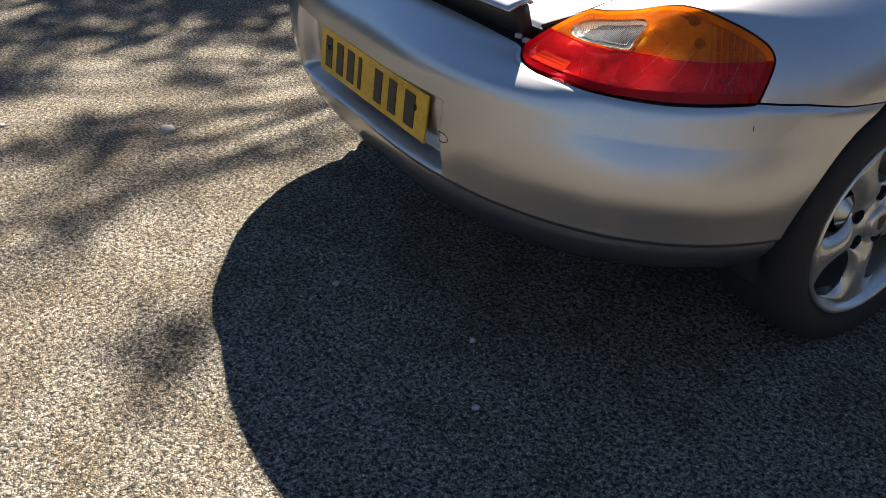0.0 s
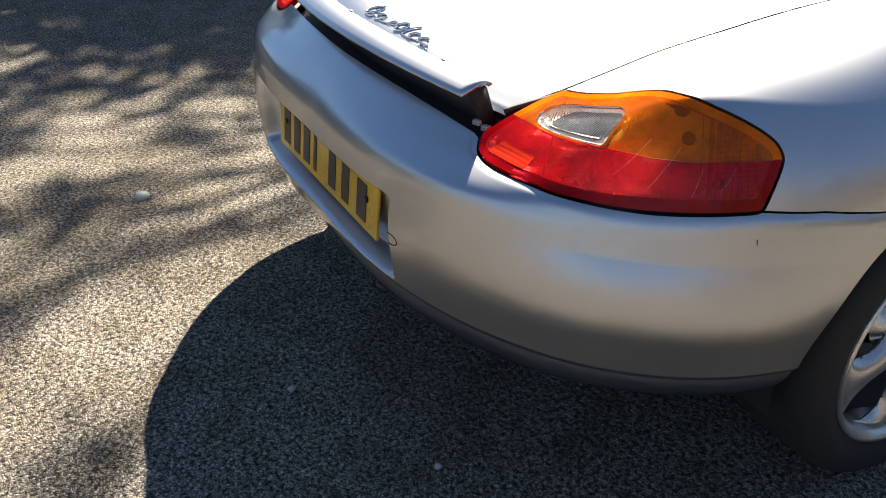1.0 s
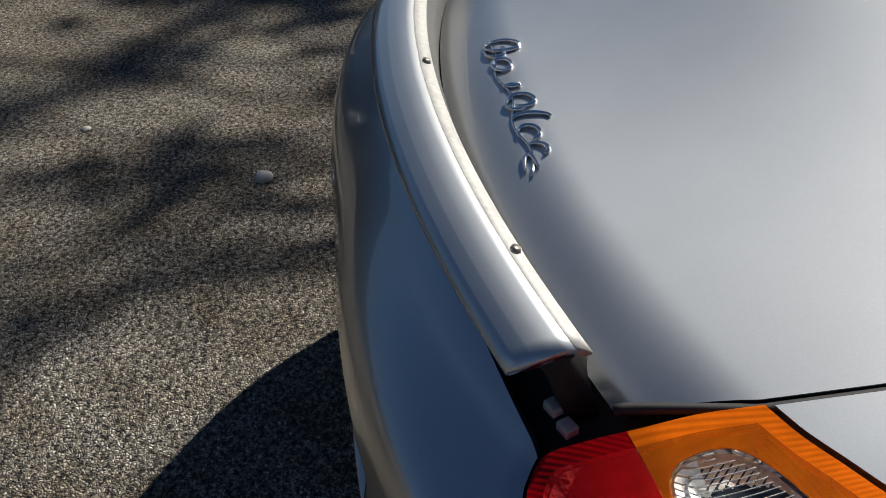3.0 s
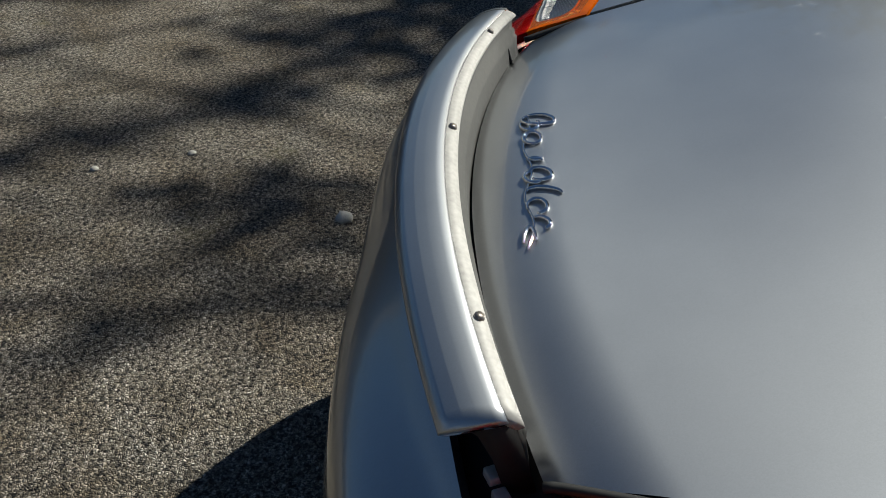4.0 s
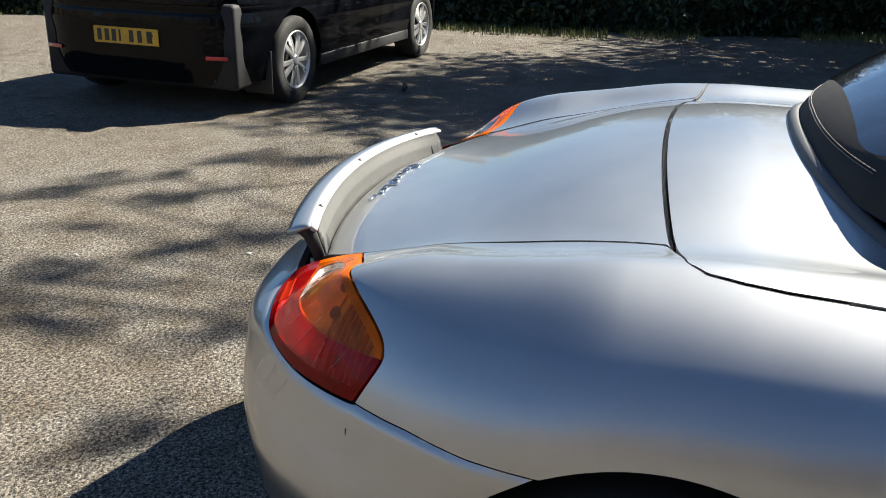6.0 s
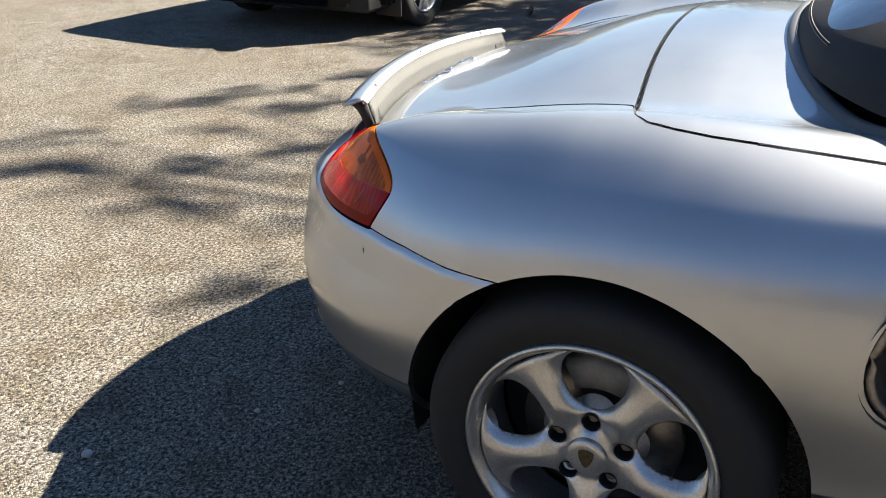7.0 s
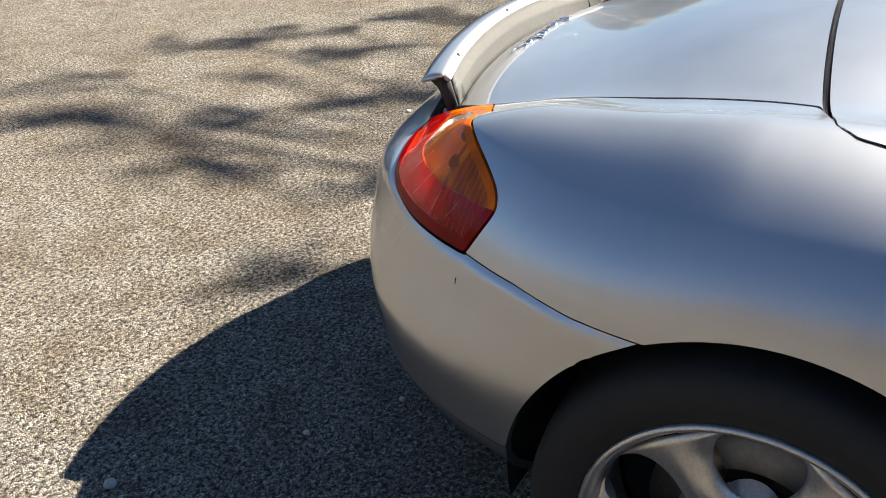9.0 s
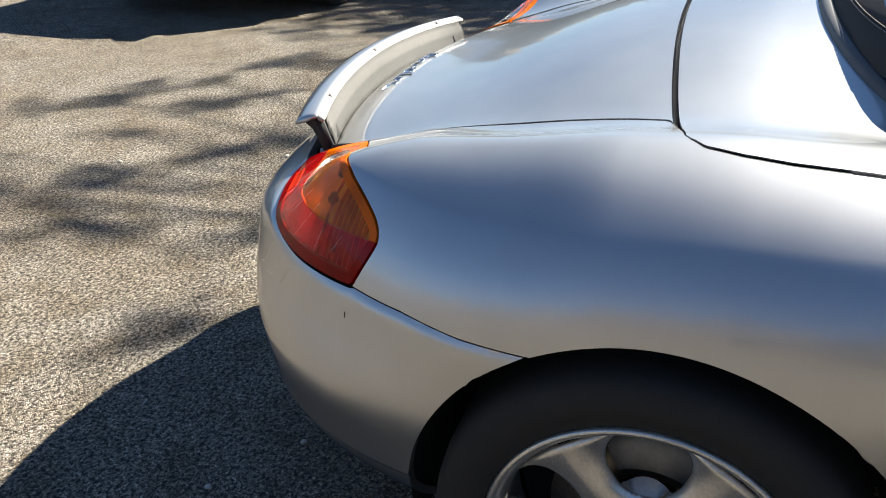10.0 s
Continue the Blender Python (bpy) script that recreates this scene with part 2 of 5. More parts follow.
GLASS = material("dark window glass", (0.01, 0.011, 0.012), 0.04, Coat_Weight=1.0)
PRIMER = worn(material("white-grey spoiler underside paint", (0.40, 0.39, 0.37), 0.5), 18.0, 160.0, 0.86, 0.05)
LINER = worn(material("grey spoiler inner plastic", (0.060, 0.060, 0.057), 0.7), 22.0, 140.0, 0.75, 0.06)
LENS_RED = [lens_material("red lamp plastic, " + k, (0.94, 0.009, 0.011), n, turn, 0.05, w, c) for k, n, turn, w, c in (("fine bars", 120.0, (0.0, 1.45, 0.2), 0.08, 0.0), ("prisms", 110.0, (0.3, 0.0, 0.6), 0.30, 110.0), ("broad flutes", 34.0, (0.0, 0.15, 0.7), 0.35, 0.0))]
LENS_AMBER = [lens_material("amber lamp plastic, " + k, (0.94, 0.195, 0.002), n, turn, 0.05, w, c) for k, n, turn, w, c in (("fine bars", 110.0, (0.0, 1.2, 0.3), 0.3, 0.0), ("prisms", 125.0, (0.3, 0.2, 0.5), 0.22, 125.0), ("broad flutes", 32.0, (0.0, 0.35, 0.7), 0.7, 0.0))]
LENS_CLEAR = lens_material("clear ribbed lamp plastic", (0.92, 0.92, 0.92), 110.0, (0.0, 0.0, 1.0), 0.02, 0.04, clear=1.0)
RIM_RED = lens_material("red lamp border", (0.30, 0.001, 0.003), 90.0, (0.0, 0.2, 0.7), 0.08, 0.15, clear=0.1)
RIM_AMBER = lens_material("ribbed amber lamp border", (0.80, 0.150, 0.003), 120.0, (0.0, 1.0, 0.4), 0.08, 0.3, clear=0.15)
REFLEX_SUNLIT = [lens_material("red reflex in sun-bright colour", (1.0, 0.045, 0.016), 95.0, (0.0, 1.45, 0.2), 0.1, 0.22, 130.0, clear=0.0)]
FLUTE = [lens_material("amber fluting", (0.80, 0.16, 0.002), 60.0, (0.0, 1.3, 0.2), 0.1, 0.4, clear=0.2), lens_material("red fluting", (0.75, 0.006, 0.008), 60.0, (0.0, 1.3, 0.2), 0.1, 0.4, clear=0.2)]
CHAMBER = worn(material("grey lamp chamber", (0.07, 0.08, 0.10), 0.3, 0.5), 30.0, 120.0, 0.5, 0.3)
REFLECTOR = worn(material("lamp reflector", (0.90, 0.90, 0.90), 0.35, 0.3), 24.0, 90.0, 0.75, 0.5, size=0.006)
GLINT_WHITE = worn(material("white for reflector glint", (0.85, 0.85, 0.84), 0.35), 40.0, 160.0, 0.55, 0.4)
BAR = worn(material("pale clear bar", (0.34, 0.36, 0.39), 0.2), 40.0, 160.0, 0.8, 0.1)
SMOKE = worn(material("brown lamp holder", (0.13, 0.07, 0.04), 0.5), 60.0, 300.0, 0.5, 0.3)
REDREFLEX = worn(material("red reflex plastic", (0.6, 0.01, 0.015), 0.15, Coat_Weight=1.0), 30, 400.0, 0.7, 0.3)
BARK = worn(material("bark", (0.10, 0.08, 0.06), 0.9), 4.0, 40.0, 0.6, 0.6, size=0.01)
LEAF = worn(material("leaf green", (0.05, 0.09, 0.02), 0.55), 2.0, 20.0, 0.5, 0.0)
HEDGE = worn(material("dark ivy leaf", (0.025, 0.05, 0.014), 0.45), 1.5, 20.0, 0.45, 0.0)
GRASS = worn(material("dry grass", (0.16, 0.17, 0.05), 0.7), 1.2, 15.0, 0.55, 0.0)
SOIL = worn(material("dark soil", (0.03, 0.026, 0.018), 0.95), 2.0, 60.0, 0.6, 0.8, size=0.02)
DRYLEAF = worn(material("dry beige leaf", (0.46, 0.33, 0.18), 0.6), 30.0, 200.0, 0.6, 0.1)
PEBBLE = worn(material("pale stone", (0.5, 0.48, 0.43), 0.8), 30.0, 200.0, 0.7, 0.3)
GOLD = worn(material("worn crest enamel", (0.14, 0.10, 0.05), 0.4, 0.5), 120.0, 400.0, 0.4, 0.1)
CALIPER = worn(material("grey caliper", (0.25, 0.23, 0.2), 0.6), 20.0, 100.0, 0.6, 0.1)


# ---------------------------------------------------------------- mesh tools
def thing(name, at, label, category, group="", kind=""):
    e = new(name)
    e.empty_display_size = 0.1
    e.matrix_basis = Matrix.Translation(at)
    return tagged(e, label, category, group, kind)


def part(name, bm, mat, parent=None, label="", smooth=True):
    """one mesh object; its mesh is given in world places unless the parent moves it"""
    me = bpy.data.meshes.new(name)
    if smooth:
        for f in bm.faces:
            f.smooth = True
    bm.to_mesh(me)
    bm.free()
    for m in (mat if isinstance(mat, (list, tuple)) else (mat,)):
        me.materials.append(m)
    ob = new(name, me)
    if parent:
        ob.parent = parent
        base = parent.matrix_basis.copy() if parent.parent is None else Matrix()
        ob.matrix_parent_inverse = base.inverted()
    if label:
        ob["label"] = label
    return ob


def box(bm, lo, hi, bevel=0.0, turn=None):
    g = bmesh.ops.create_cube(bm, size=1)
    vs = g["verts"]
    mid = [(a + b) / 2 for a, b in zip(lo, hi)]
    size = [b - a for a, b in zip(lo, hi)]
    bmesh.ops.transform(bm, matrix=Matrix.Translation(mid) @ (turn or Matrix()) @ Matrix.Diagonal((*size, 1)), verts=vs)
    if bevel:
        es = list({e for v in vs for e in v.link_edges})
        bmesh.ops.bevel(bm, geom=es, offset=bevel, segments=2, affect="EDGES", profile=0.5)
    return bm


def lathe(bm, profile, n, axis=0, a0=0.0, a1=2 * math.pi):
    """profile of (along the axis, radius) turned about the x axis"""
    rings = []
    full = abs(a1 - a0 - 2 * math.pi) < 1e-6
    for i in range(n if full else n + 1):
        a = a0 + (a1 - a0) * i / n
        rings.append([bm.verts.new((h, r * math.cos(a), r * math.sin(a))) for h, r in profile])
    for i in range(n):
        p, q = rings[i], rings[(i + 1) % len(rings)]
        for j in range(len(profile) - 1):
            bm.faces.new((p[j], q[j], q[j + 1], p[j + 1]))
    return bm


def tube(bm, pts, radii, n=8, cap=True):
    """a tapered tube along points"""
    rings = []
    pts = [Vector(p) for p in pts]
    for i, p in enumerate(pts):
        d = (pts[min(i + 1, len(pts) - 1)] - pts[max(i - 1, 0)]).normalized()
        side = d.cross(Vector((0, 0, 1)))
        if side.length < 0.1:
            side = d.cross(Vector((0, 1, 0)))
        side.normalize()
        upv = side.cross(d)
        r = radii[i] if isinstance(radii, (list, tuple)) else radii
        rings.append([bm.verts.new(p + (side * math.cos(2 * math.pi * k / n) + upv * math.sin(2 * math.pi * k / n)) * r) for k in range(n)])
    for a, b in zip(rings, rings[1:]):
        for k in range(n):
            bm.faces.new((a[k], a[(k + 1) % n], b[(k + 1) % n], b[k]))
    if cap:
        bm.faces.new(rings[0][::-1])
        bm.faces.new(rings[-1])
    return bm


def sm(t):
    t = np.clip(t, 0.0, 1.0)
    return t * t * (3 - 2 * t)


def patch(pos, a0, a1, na, b0, b1, nb, cuts, grade=None):
    """A sheet pos(a, b), trimmed to where every cut(a, b, place) is above 0. Gives vertices (n, 3) and faces."""
    ga, gb = np.meshgrid(np.linspace(a0, a1, na + 1), np.linspace(b0, b1, nb + 1), indexing="ij")
    if grade is not None:
        gb = grade(gb)
    P = pos(ga, gb)
    F = np.stack([c(ga, gb, P) for c in cuts]) if cuts else np.ones((1, *ga.shape))
    verts, index, faces = [], {}, []

    def vertex(a, b, place=None):
        key = (round(a, 6), round(b, 6))
        if key not in index:
            index[key] = len(verts)
            verts.append(pos(np.array(a), np.array(b)) if place is None else place)
        return index[key]
    corner = [F[:, i:i + na, j:j + nb] for i, j in ((0, 0), (1, 0), (1, 1), (0, 1))]
    allin = np.all([np.all(c > 0, axis=0) for c in corner], axis=0)
    out = np.any(np.all(np.stack([c <= 0 for c in corner]), axis=0), axis=0)
    for i, j in zip(*np.where(~out)):
        ring = [(i, j), (i + 1, j), (i + 1, j + 1), (i, j + 1)]
        if allin[i, j]:
            faces.append([vertex(ga[k], gb[k], P[k]) for k in ring])
            continue
        poly = [(ga[k], gb[k]) for k in ring]
        for c in cuts:
            if not poly:
                break
            aa, bb = np.array([p[0] for p in poly]), np.array([p[1] for p in poly])
            f = c(aa, bb, pos(aa, bb))
            res = []
            for k in range(len(poly)):
                p, q, fp, fq = poly[k], poly[(k + 1) % len(poly)], f[k], f[(k + 1) % len(poly)]
                if fp > 0:
                    res.append(p)
                if (fp > 0) != (fq > 0):
                    w = fp / (fp - fq)
                    res.append((p[0] + w * (q[0] - p[0]), p[1] + w * (q[1] - p[1])))
            poly = res
        ids = []
        for p in poly:
            k = vertex(*p)
            if k not in ids:
                ids.append(k)
        if len(ids) > 2:
            faces.append(ids)
    return np.array(verts), faces


def shell(verts, faces, mirror="", depth=0.0, centre=(0.0, 0.8, 0.3), roll=0.0):
    """a bmesh from a trimmed sheet. mirror: "" right side, "left" its mirror image, "both" joined at the middle. depth: the turned-in edge."""
    bm = bmesh.new()

    def lay(v, f):
        made = [bm.verts.new(p) for p in v]
        for ids in f:
            try:
                bm.faces.new([made[k] for k in ids])
            except ValueError:
                pass
    if mirror != "left":
        lay(verts, faces)
    if mirror:
        lay(verts * (-1, 1, 1), [ids[::-1] for ids in faces])
    bmesh.ops.remove_doubles(bm, verts=bm.verts, dist=0.00015)
    loose = [v for v in bm.verts if not v.link_faces]
    bmesh.ops.delete(bm, geom=loose, context="VERTS")
    bmesh.ops.recalc_face_normals(bm, faces=bm.faces)
    bm.normal_update()
    total = sum((f.calc_center_median() - Vector(centre)).dot(f.normal) * f.calc_area() for f in bm.faces)
    if total < 0:
        bmesh.ops.reverse_faces(bm, faces=bm.faces)
        bm.normal_update()
    if depth:
        edge = [e for e in bm.edges if e.is_boundary]
        way = {tuple(round(c, 6) for c in v.co): v.normal.copy() for e in edge for v in e.verts}
        for k, (drop, sharp) in enumerate(((roll, False), (depth, True)) if roll else ((depth, True),)):
            if sharp:
                for e in edge:
                    e.smooth = False
            made = bmesh.ops.extrude_edge_only(bm, edges=edge)["geom"]
            fresh = {}
            for v in made:
                if isinstance(v, bmesh.types.BMVert):
                    n = way[tuple(round(c, 6) for c in v.co)]
                    v.co -= n * drop
                    fresh[tuple(round(c, 6) for c in v.co)] = n
            way = fresh
            edge = [e for e in made if isinstance(e, bmesh.types.BMEdge) and e.is_boundary]
    return bm


def loop_curve(points, n=14):
    """a closed smooth curve through design points (x, y)"""
    p = np.array(points, float)
    out = []
    for i in range(len(p)):
        a, b, c, d = p[i - 1], p[i], p[(i + 1) % len(p)], p[(i + 2) % len(p)]
        for t in np.arange(n) / n:
            out.append(0.5 * (2 * b + (c - a) * t + (2 * a - 5 * b + 4 * c - d) * t * t + (3 * b - a - 3 * c + d) * t ** 3))
    return np.array(out)


def inside(curve, x, y):
    """distance to a closed curve, positive inside"""
    x, y = np.asarray(x, float), np.asarray(y, float)
    shape = x.shape
    px, py = x.ravel()[:, None], y.ravel()[:, None]
    a, b = curve, np.roll(curve, -1, axis=0)
    d = b - a
    t = np.clip(((px - a[:, 0]) * d[:, 0] + (py - a[:, 1]) * d[:, 1]) / (d ** 2).sum(1), 0, 1)
    dist = np.hypot(px - a[:, 0] - t * d[:, 0], py - a[:, 1] - t * d[:, 1]).min(1)
    cross = ((a[:, 1] > py) != (b[:, 1] > py)) & (px < (b[:, 0] - a[:, 0]) * (py - a[:, 1]) / (b[:, 1] - a[:, 1] + 1e-12) + a[:, 0])
    return np.where(cross.sum(1) % 2 == 1, dist, -dist).reshape(shape)


# ---------------------------------------------------------------- ground
def ground_sheet():
    """one sheet to the horizon, finer and faintly uneven near the cars"""
    grow = [0.0]
    step = 0.25
    while grow[-1] < 400:
        grow.append(grow[-1] + step)
        if grow[-1] > 9:
            step *= 1.35
    line = sorted({-g for g in grow} | set(grow))
    bm = bmesh.new()
    rows = []
    for x in line:
        row = []
        for y in line:
            far = math.hypot(x, y)
            fade = min(1.0, max(0.0, (far - 2.6) / 3)) * (1.0 if far < 40 else 0.0)
            z = 0.03 * fade * noise.noise((x * 0.35, y * 0.35, 0.0))
            row.append(bm.verts.new((x - 1.0, y, z if far < 12 else 0.0)))
        rows.append(row)
    for a, b in zip(rows, rows[1:]):
        for k in range(len(line) - 1):
            bm.faces.new((a[k], b[k], b[k + 1], a[k + 1]))
    return tagged(part("ground", bm, ASPHALT), "weathered chipped asphalt of a car park", "ground", kind="structure")


ground_sheet()

# ---------------------------------------------------------------- silver roadster: its surface
HALF, TAIL, YC, YF = 0.8743, 0.778, 0.75, 3.25        # half width, tail length, ends of the straight sides
DOME = 3.318
WHEEL_Y, WHEEL_Z, WHEEL_X, FRONT_Y = 0.803, 0.313, 0.875, 3.22
ARCH = (0.808, 0.325, 0.362)


def top_h(y):
    return 0.2076 + 0.1046 * sm((y - 0.168) / 0.732) - 0.21 * sm((y - 2.3) / 1.9)


def side_w(y):
    return HALF - 0.045 * sm((y - 0.95) / 0.6) + 0.03 * sm((y - 2.3) / 0.8)


def wing(x, y):
    """how far the wings stand over the plain dome"""
    crest = 0.0883 * np.exp(-((y - 0.306) / 0.247) ** 2) + 0.0529 * sm((y - 0.319) / 0.4)
    mid = 0.674 - 0.11 * (np.clip(y, 0.0, 0.4) - 0.4) + 0.02 * sm((y - 0.4) / 0.3)
    return crest * np.exp(-((x - mid) / np.where(x < mid, 0.133 - 0.028 * sm((y - 0.35) / 0.2), 0.209)) ** 2)


def crown(x, y):
    """how far the lid and the cover bulge between the wings"""
    return 0.05 * sm((y - 0.16) / 0.5) * sm((2.3 - y) / 0.8) * np.maximum(1 - (x / 0.6) ** 2, 0) ** 1.5


def perimeter(s):
    """plan outline: 0..1 rear corner, 1..2 side, 2..3 front corner"""
    th = np.clip(s, 0, 1) * np.pi / 2
    x, y = HALF * np.sin(th) ** (2 / 2.3), YC - TAIL * np.cos(th)
    y = np.where(s > 1, YC + np.clip(s - 1, 0, 1) * (YF - YC), y)
    x = np.where(s > 1, side_w(y), x)
    f = np.clip(s - 2, 0, 1) * np.pi / 2
    y = np.where(s > 2, YF + 0.93 * np.sin(f), y)
    x = np.where(s > 2, side_w(YF) * np.maximum(np.cos(f), 0) ** (2 / 2.4), x)
    return x, y


def body(s, v):
    """the skin: v 0..1 from the middle out over the shoulder, 1..2 down the side"""
    s, v = np.asarray(s, float), np.asarray(v, float)
    px, py = perimeter(s)
    c = np.clip(py, YC, YF)
    r = np.sin(np.clip(v, 0, 1) * np.pi / 2)
    w = np.clip(v - 1, 0, 1)
    low = 0.243 + 0.0 * s
    zs = 0.58 - w * (0.58 - low)
    crease = 0.386 - 0.02 * np.clip(s, 0, 1.2)
    under = sm((crease - zs) / 0.006)
    inset = 0.006 * sm((w - 0.1) / 0.5) + 0.007 * under + 0.07 * np.clip((crease - zs) / 0.14, 0, 1) ** 1.6
    inset = inset + 0.004 * np.exp(-((zs - crease) / 0.0035) ** 2)
    dome = np.maximum(1 - r ** DOME, 0) ** (1 / DOME)
    k = r - np.where(v > 1, inset / 0.85, 0)
    z = np.where(v > 1, zs, 0.58 + top_h(c + (py - c) * r) * dome)
    rear = np.where(s < 1, np.sin(np.clip(s, 0, 1) * np.pi) ** 1.5, 0)
    shelf, flank = 0.3 * sm((0.72 - z) / 0.12) + 0.7 * sm((0.682 - z) / 0.055), sm((0.842 - z) / 0.396)
    k = k + 0.087 * rear * (shelf + (flank - shelf) * sm((s - 0.269) / 0.25)) * sm((z - 0.16) / 0.2) / 0.85
    k = k + 0.0176 * sm((s - 0.64) / 0.3) * sm((2.2 - s) / 0.5) * sm((z - 0.38) / 0.30) * sm((0.90 - z) / 0.3)
    k = k + 0.028 * sm((0.42 - s) / 0.42) * sm((0.70 - z) / 0.10) * sm((z - 0.16) / 0.2)
    k = k + 0.019 * sm((0.95 - s) / 0.35) * np.exp(-((z - 0.495) / 0.105) ** 2)
    x, y = px * k, c + (py - c) * k
    z = z + np.where(v > 1, 0, wing(x, y) * np.minimum(1.6 * dome, 1.0) + crown(x, y))
    # recess for the number plate
    hollow = sm((0.352 - np.abs(x)) / 0.028) * sm((z - 0.390) / 0.022) * sm((0.566 - z) / 0.014) * (y < 0.2)
    return np.stack([x, y + 0.05 * hollow, z], -1)


def radius_of(x, y):
    """how far out of the plan outline a place is: 0 in the middle, 1 at the edge"""
    x, y = np.abs(x), np.asarray(y, float)
    lo, hi = np.full(np.broadcast(x, y).shape, 0.02), np.full(np.broadcast(x, y).shape, 1.3)
    for _ in range(34):
        m = (lo + hi) / 2
        out = (x / (HALF * m)) ** 2.3 + (np.maximum(YC - y, 0) / (TAIL * m)) ** 2 > 1
        lo, hi = np.where(out, m, lo), np.where(out, hi, m)
    return np.where(y < YC, (lo + hi) / 2, np.maximum(x / side_w(y), 0.02))


def deck(x, y):
    """the top of the skin as a height over the plan"""
    x, y = np.asarray(x, float), np.asarray(y, float)
    r = np.minimum(radius_of(x, y), 1.0)
    dome = np.maximum(1 - r ** DOME, 0) ** (1 / DOME)
    return np.stack([x, y, 0.58 + top_h(y) * dome + wing(np.abs(x), y) * np.minimum(1.6 * dome, 1.0) + crown(x, y)], -1)


def inward(pos, depth):
    """the same sheet, set in by a depth"""
    def at(a, b):
        e = 1e-3
        p, pa, pb = pos(a, b), pos(a + e, b), pos(a, b + e)
        pa2, pb2 = pos(a - e, b), pos(a, b - e)
        n = np.cross(pa - pa2, pb - pb2)
        n = n / (np.linalg.norm(n, axis=-1, keepdims=True) + 1e-12)
        mid = np.stack([np.zeros_like(p[..., 0]), np.clip(p[..., 1], YC, YF), np.full_like(p[..., 0], 0.4)], -1)
        n = n * np.sign(((p - mid) * n).sum(-1))[..., None]
        return p - n * depth
    return at


# seams
GAP = 0.0026
LAMP = loop_curve([(1.15 * a, 0.75 * b) for a, b in (
    (0.312, 0.863), (0.309, 0.825), (0.324, 0.774), (0.341, 0.728), (0.368, 0.664), (0.397, 0.619), (0.402, 0.617), (0.425, 0.624), (0.464, 0.638), (0.507, 0.67), (0.544, 0.717), (0.571, 0.753), (0.604, 0.778), (0.638, 0.798), (0.666, 0.817), (0.683, 0.834),
    (0.691, 0.853), (0.691, 0.87), (0.683, 0.904), (0.671, 0.944), (0.666, 0.95), (0.649, 0.953), (0.611, 0.957), (0.574, 0.959), (0.537, 0.959), (0.498, 0.955), (0.465, 0.946), (0.43, 0.931), (0.398, 0.914), (0.367, 0.902), (0.342, 0.893), (0.322, 0.88))], 6)
CLEAR = loop_curve([(1.15 * a, 0.75 * b) for a, b in (
    (0.399, 0.674), (0.426, 0.67), (0.459, 0.689), (0.489, 0.719), (0.499, 0.751), (0.496, 0.778), (0.486, 0.8), (0.477, 0.832), (0.457, 0.819), (0.427, 0.789), (0.397, 0.762), (0.38, 0.738), (0.382, 0.706))], 8)


def lamp(s, v):
    far = (np.abs(np.asarray(s) - 0.5) < 0.3) & (np.abs(np.asarray(v) - 0.78) < 0.25)
    if not np.any(far):
        return np.full(np.shape(s), -1.0)
    return inside(LAMP, 1.15 * np.asarray(s), 0.75 * np.asarray(v))


def seam_v(s):
    return np.interp(s, (0.66, 0.75, 0.83, 0.91, 1.0), (0.949, 0.950, 0.961, 0.965, 0.968))


def arch(p, y=ARCH[0]):
    return np.hypot(p[..., 1] - y, p[..., 2] - ARCH[1]) - ARCH[2]


def lid_x(y):
    """half width of the boot lid and of the cover behind the hood"""
    return np.interp(y, (0.0, 0.142, 0.225, 0.34, 0.485, 0.60, 0.70, 0.762, 0.772, 0.782, 0.794, 0.822, 0.87, 0.93, 1.04, 1.3), (0.40, 0.426, 0.457, 0.478, 0.500, 0.522, 0.541, 0.555, 0.585, 0.625, 0.668, 0.694, 0.706, 0.713, 0.717, 0.719))


def lid_rear(x):
    return 0.070 + 0.385 * x * x


def lid_front(x):
    return 0.724 + 0.15 * x * x


def hood_r(x, y):
    return ((np.abs(x) / 0.80) ** 2.2 + (np.maximum(2.05 - y, 0) / 1.082) ** 3.7) ** 0.4


def intake(p):
    return 1 - np.hypot((p[..., 1] - 1.315 - 0.25 * (p[..., 2] - 0.662)) / 0.105, (p[..., 2] - 0.662) / 0.135)


TOW = (0.212, 1.285)

car = thing("roadster", (0, 2.05, 0), "silver two-seat roadster with raised rear spoiler on asphalt", "car")

def bumper_skin(s, v):
    """the bumper, its edge rolled in under the lamp and along the wing"""
    edge = np.minimum(-lamp(s, v), np.where(np.asarray(s) > 0.64, (np.asarray(v) - seam_v(s)) * 0.75, 1.0))
    drop = 0.0045 * np.clip(1 - (edge - 0.002) / 0.013, 0, 1) ** 2 * (edge < 0.5)
    return inward(body, drop[..., None])(s, v)


# bumper
cuts = [
    lambda s, v, p: -lamp(s, v) - GAP,
    lambda s, v, p: np.where(s < 0.36, (0.026 + 0.29 * p[..., 0] ** 2) - p[..., 1], (v - np.where(s > 0.64, seam_v(s), 0.84)) * 0.75 - GAP * 0.6),
    lambda s, v, p: arch(p) - 0.001,
    lambda s, v, p: 0.80 - p[..., 1],
]
vf = patch(bumper_skin, 0.0, 1.06, 300, 0.55, 2.0, 300, cuts)
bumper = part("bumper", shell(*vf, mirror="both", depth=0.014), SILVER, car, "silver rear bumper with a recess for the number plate")

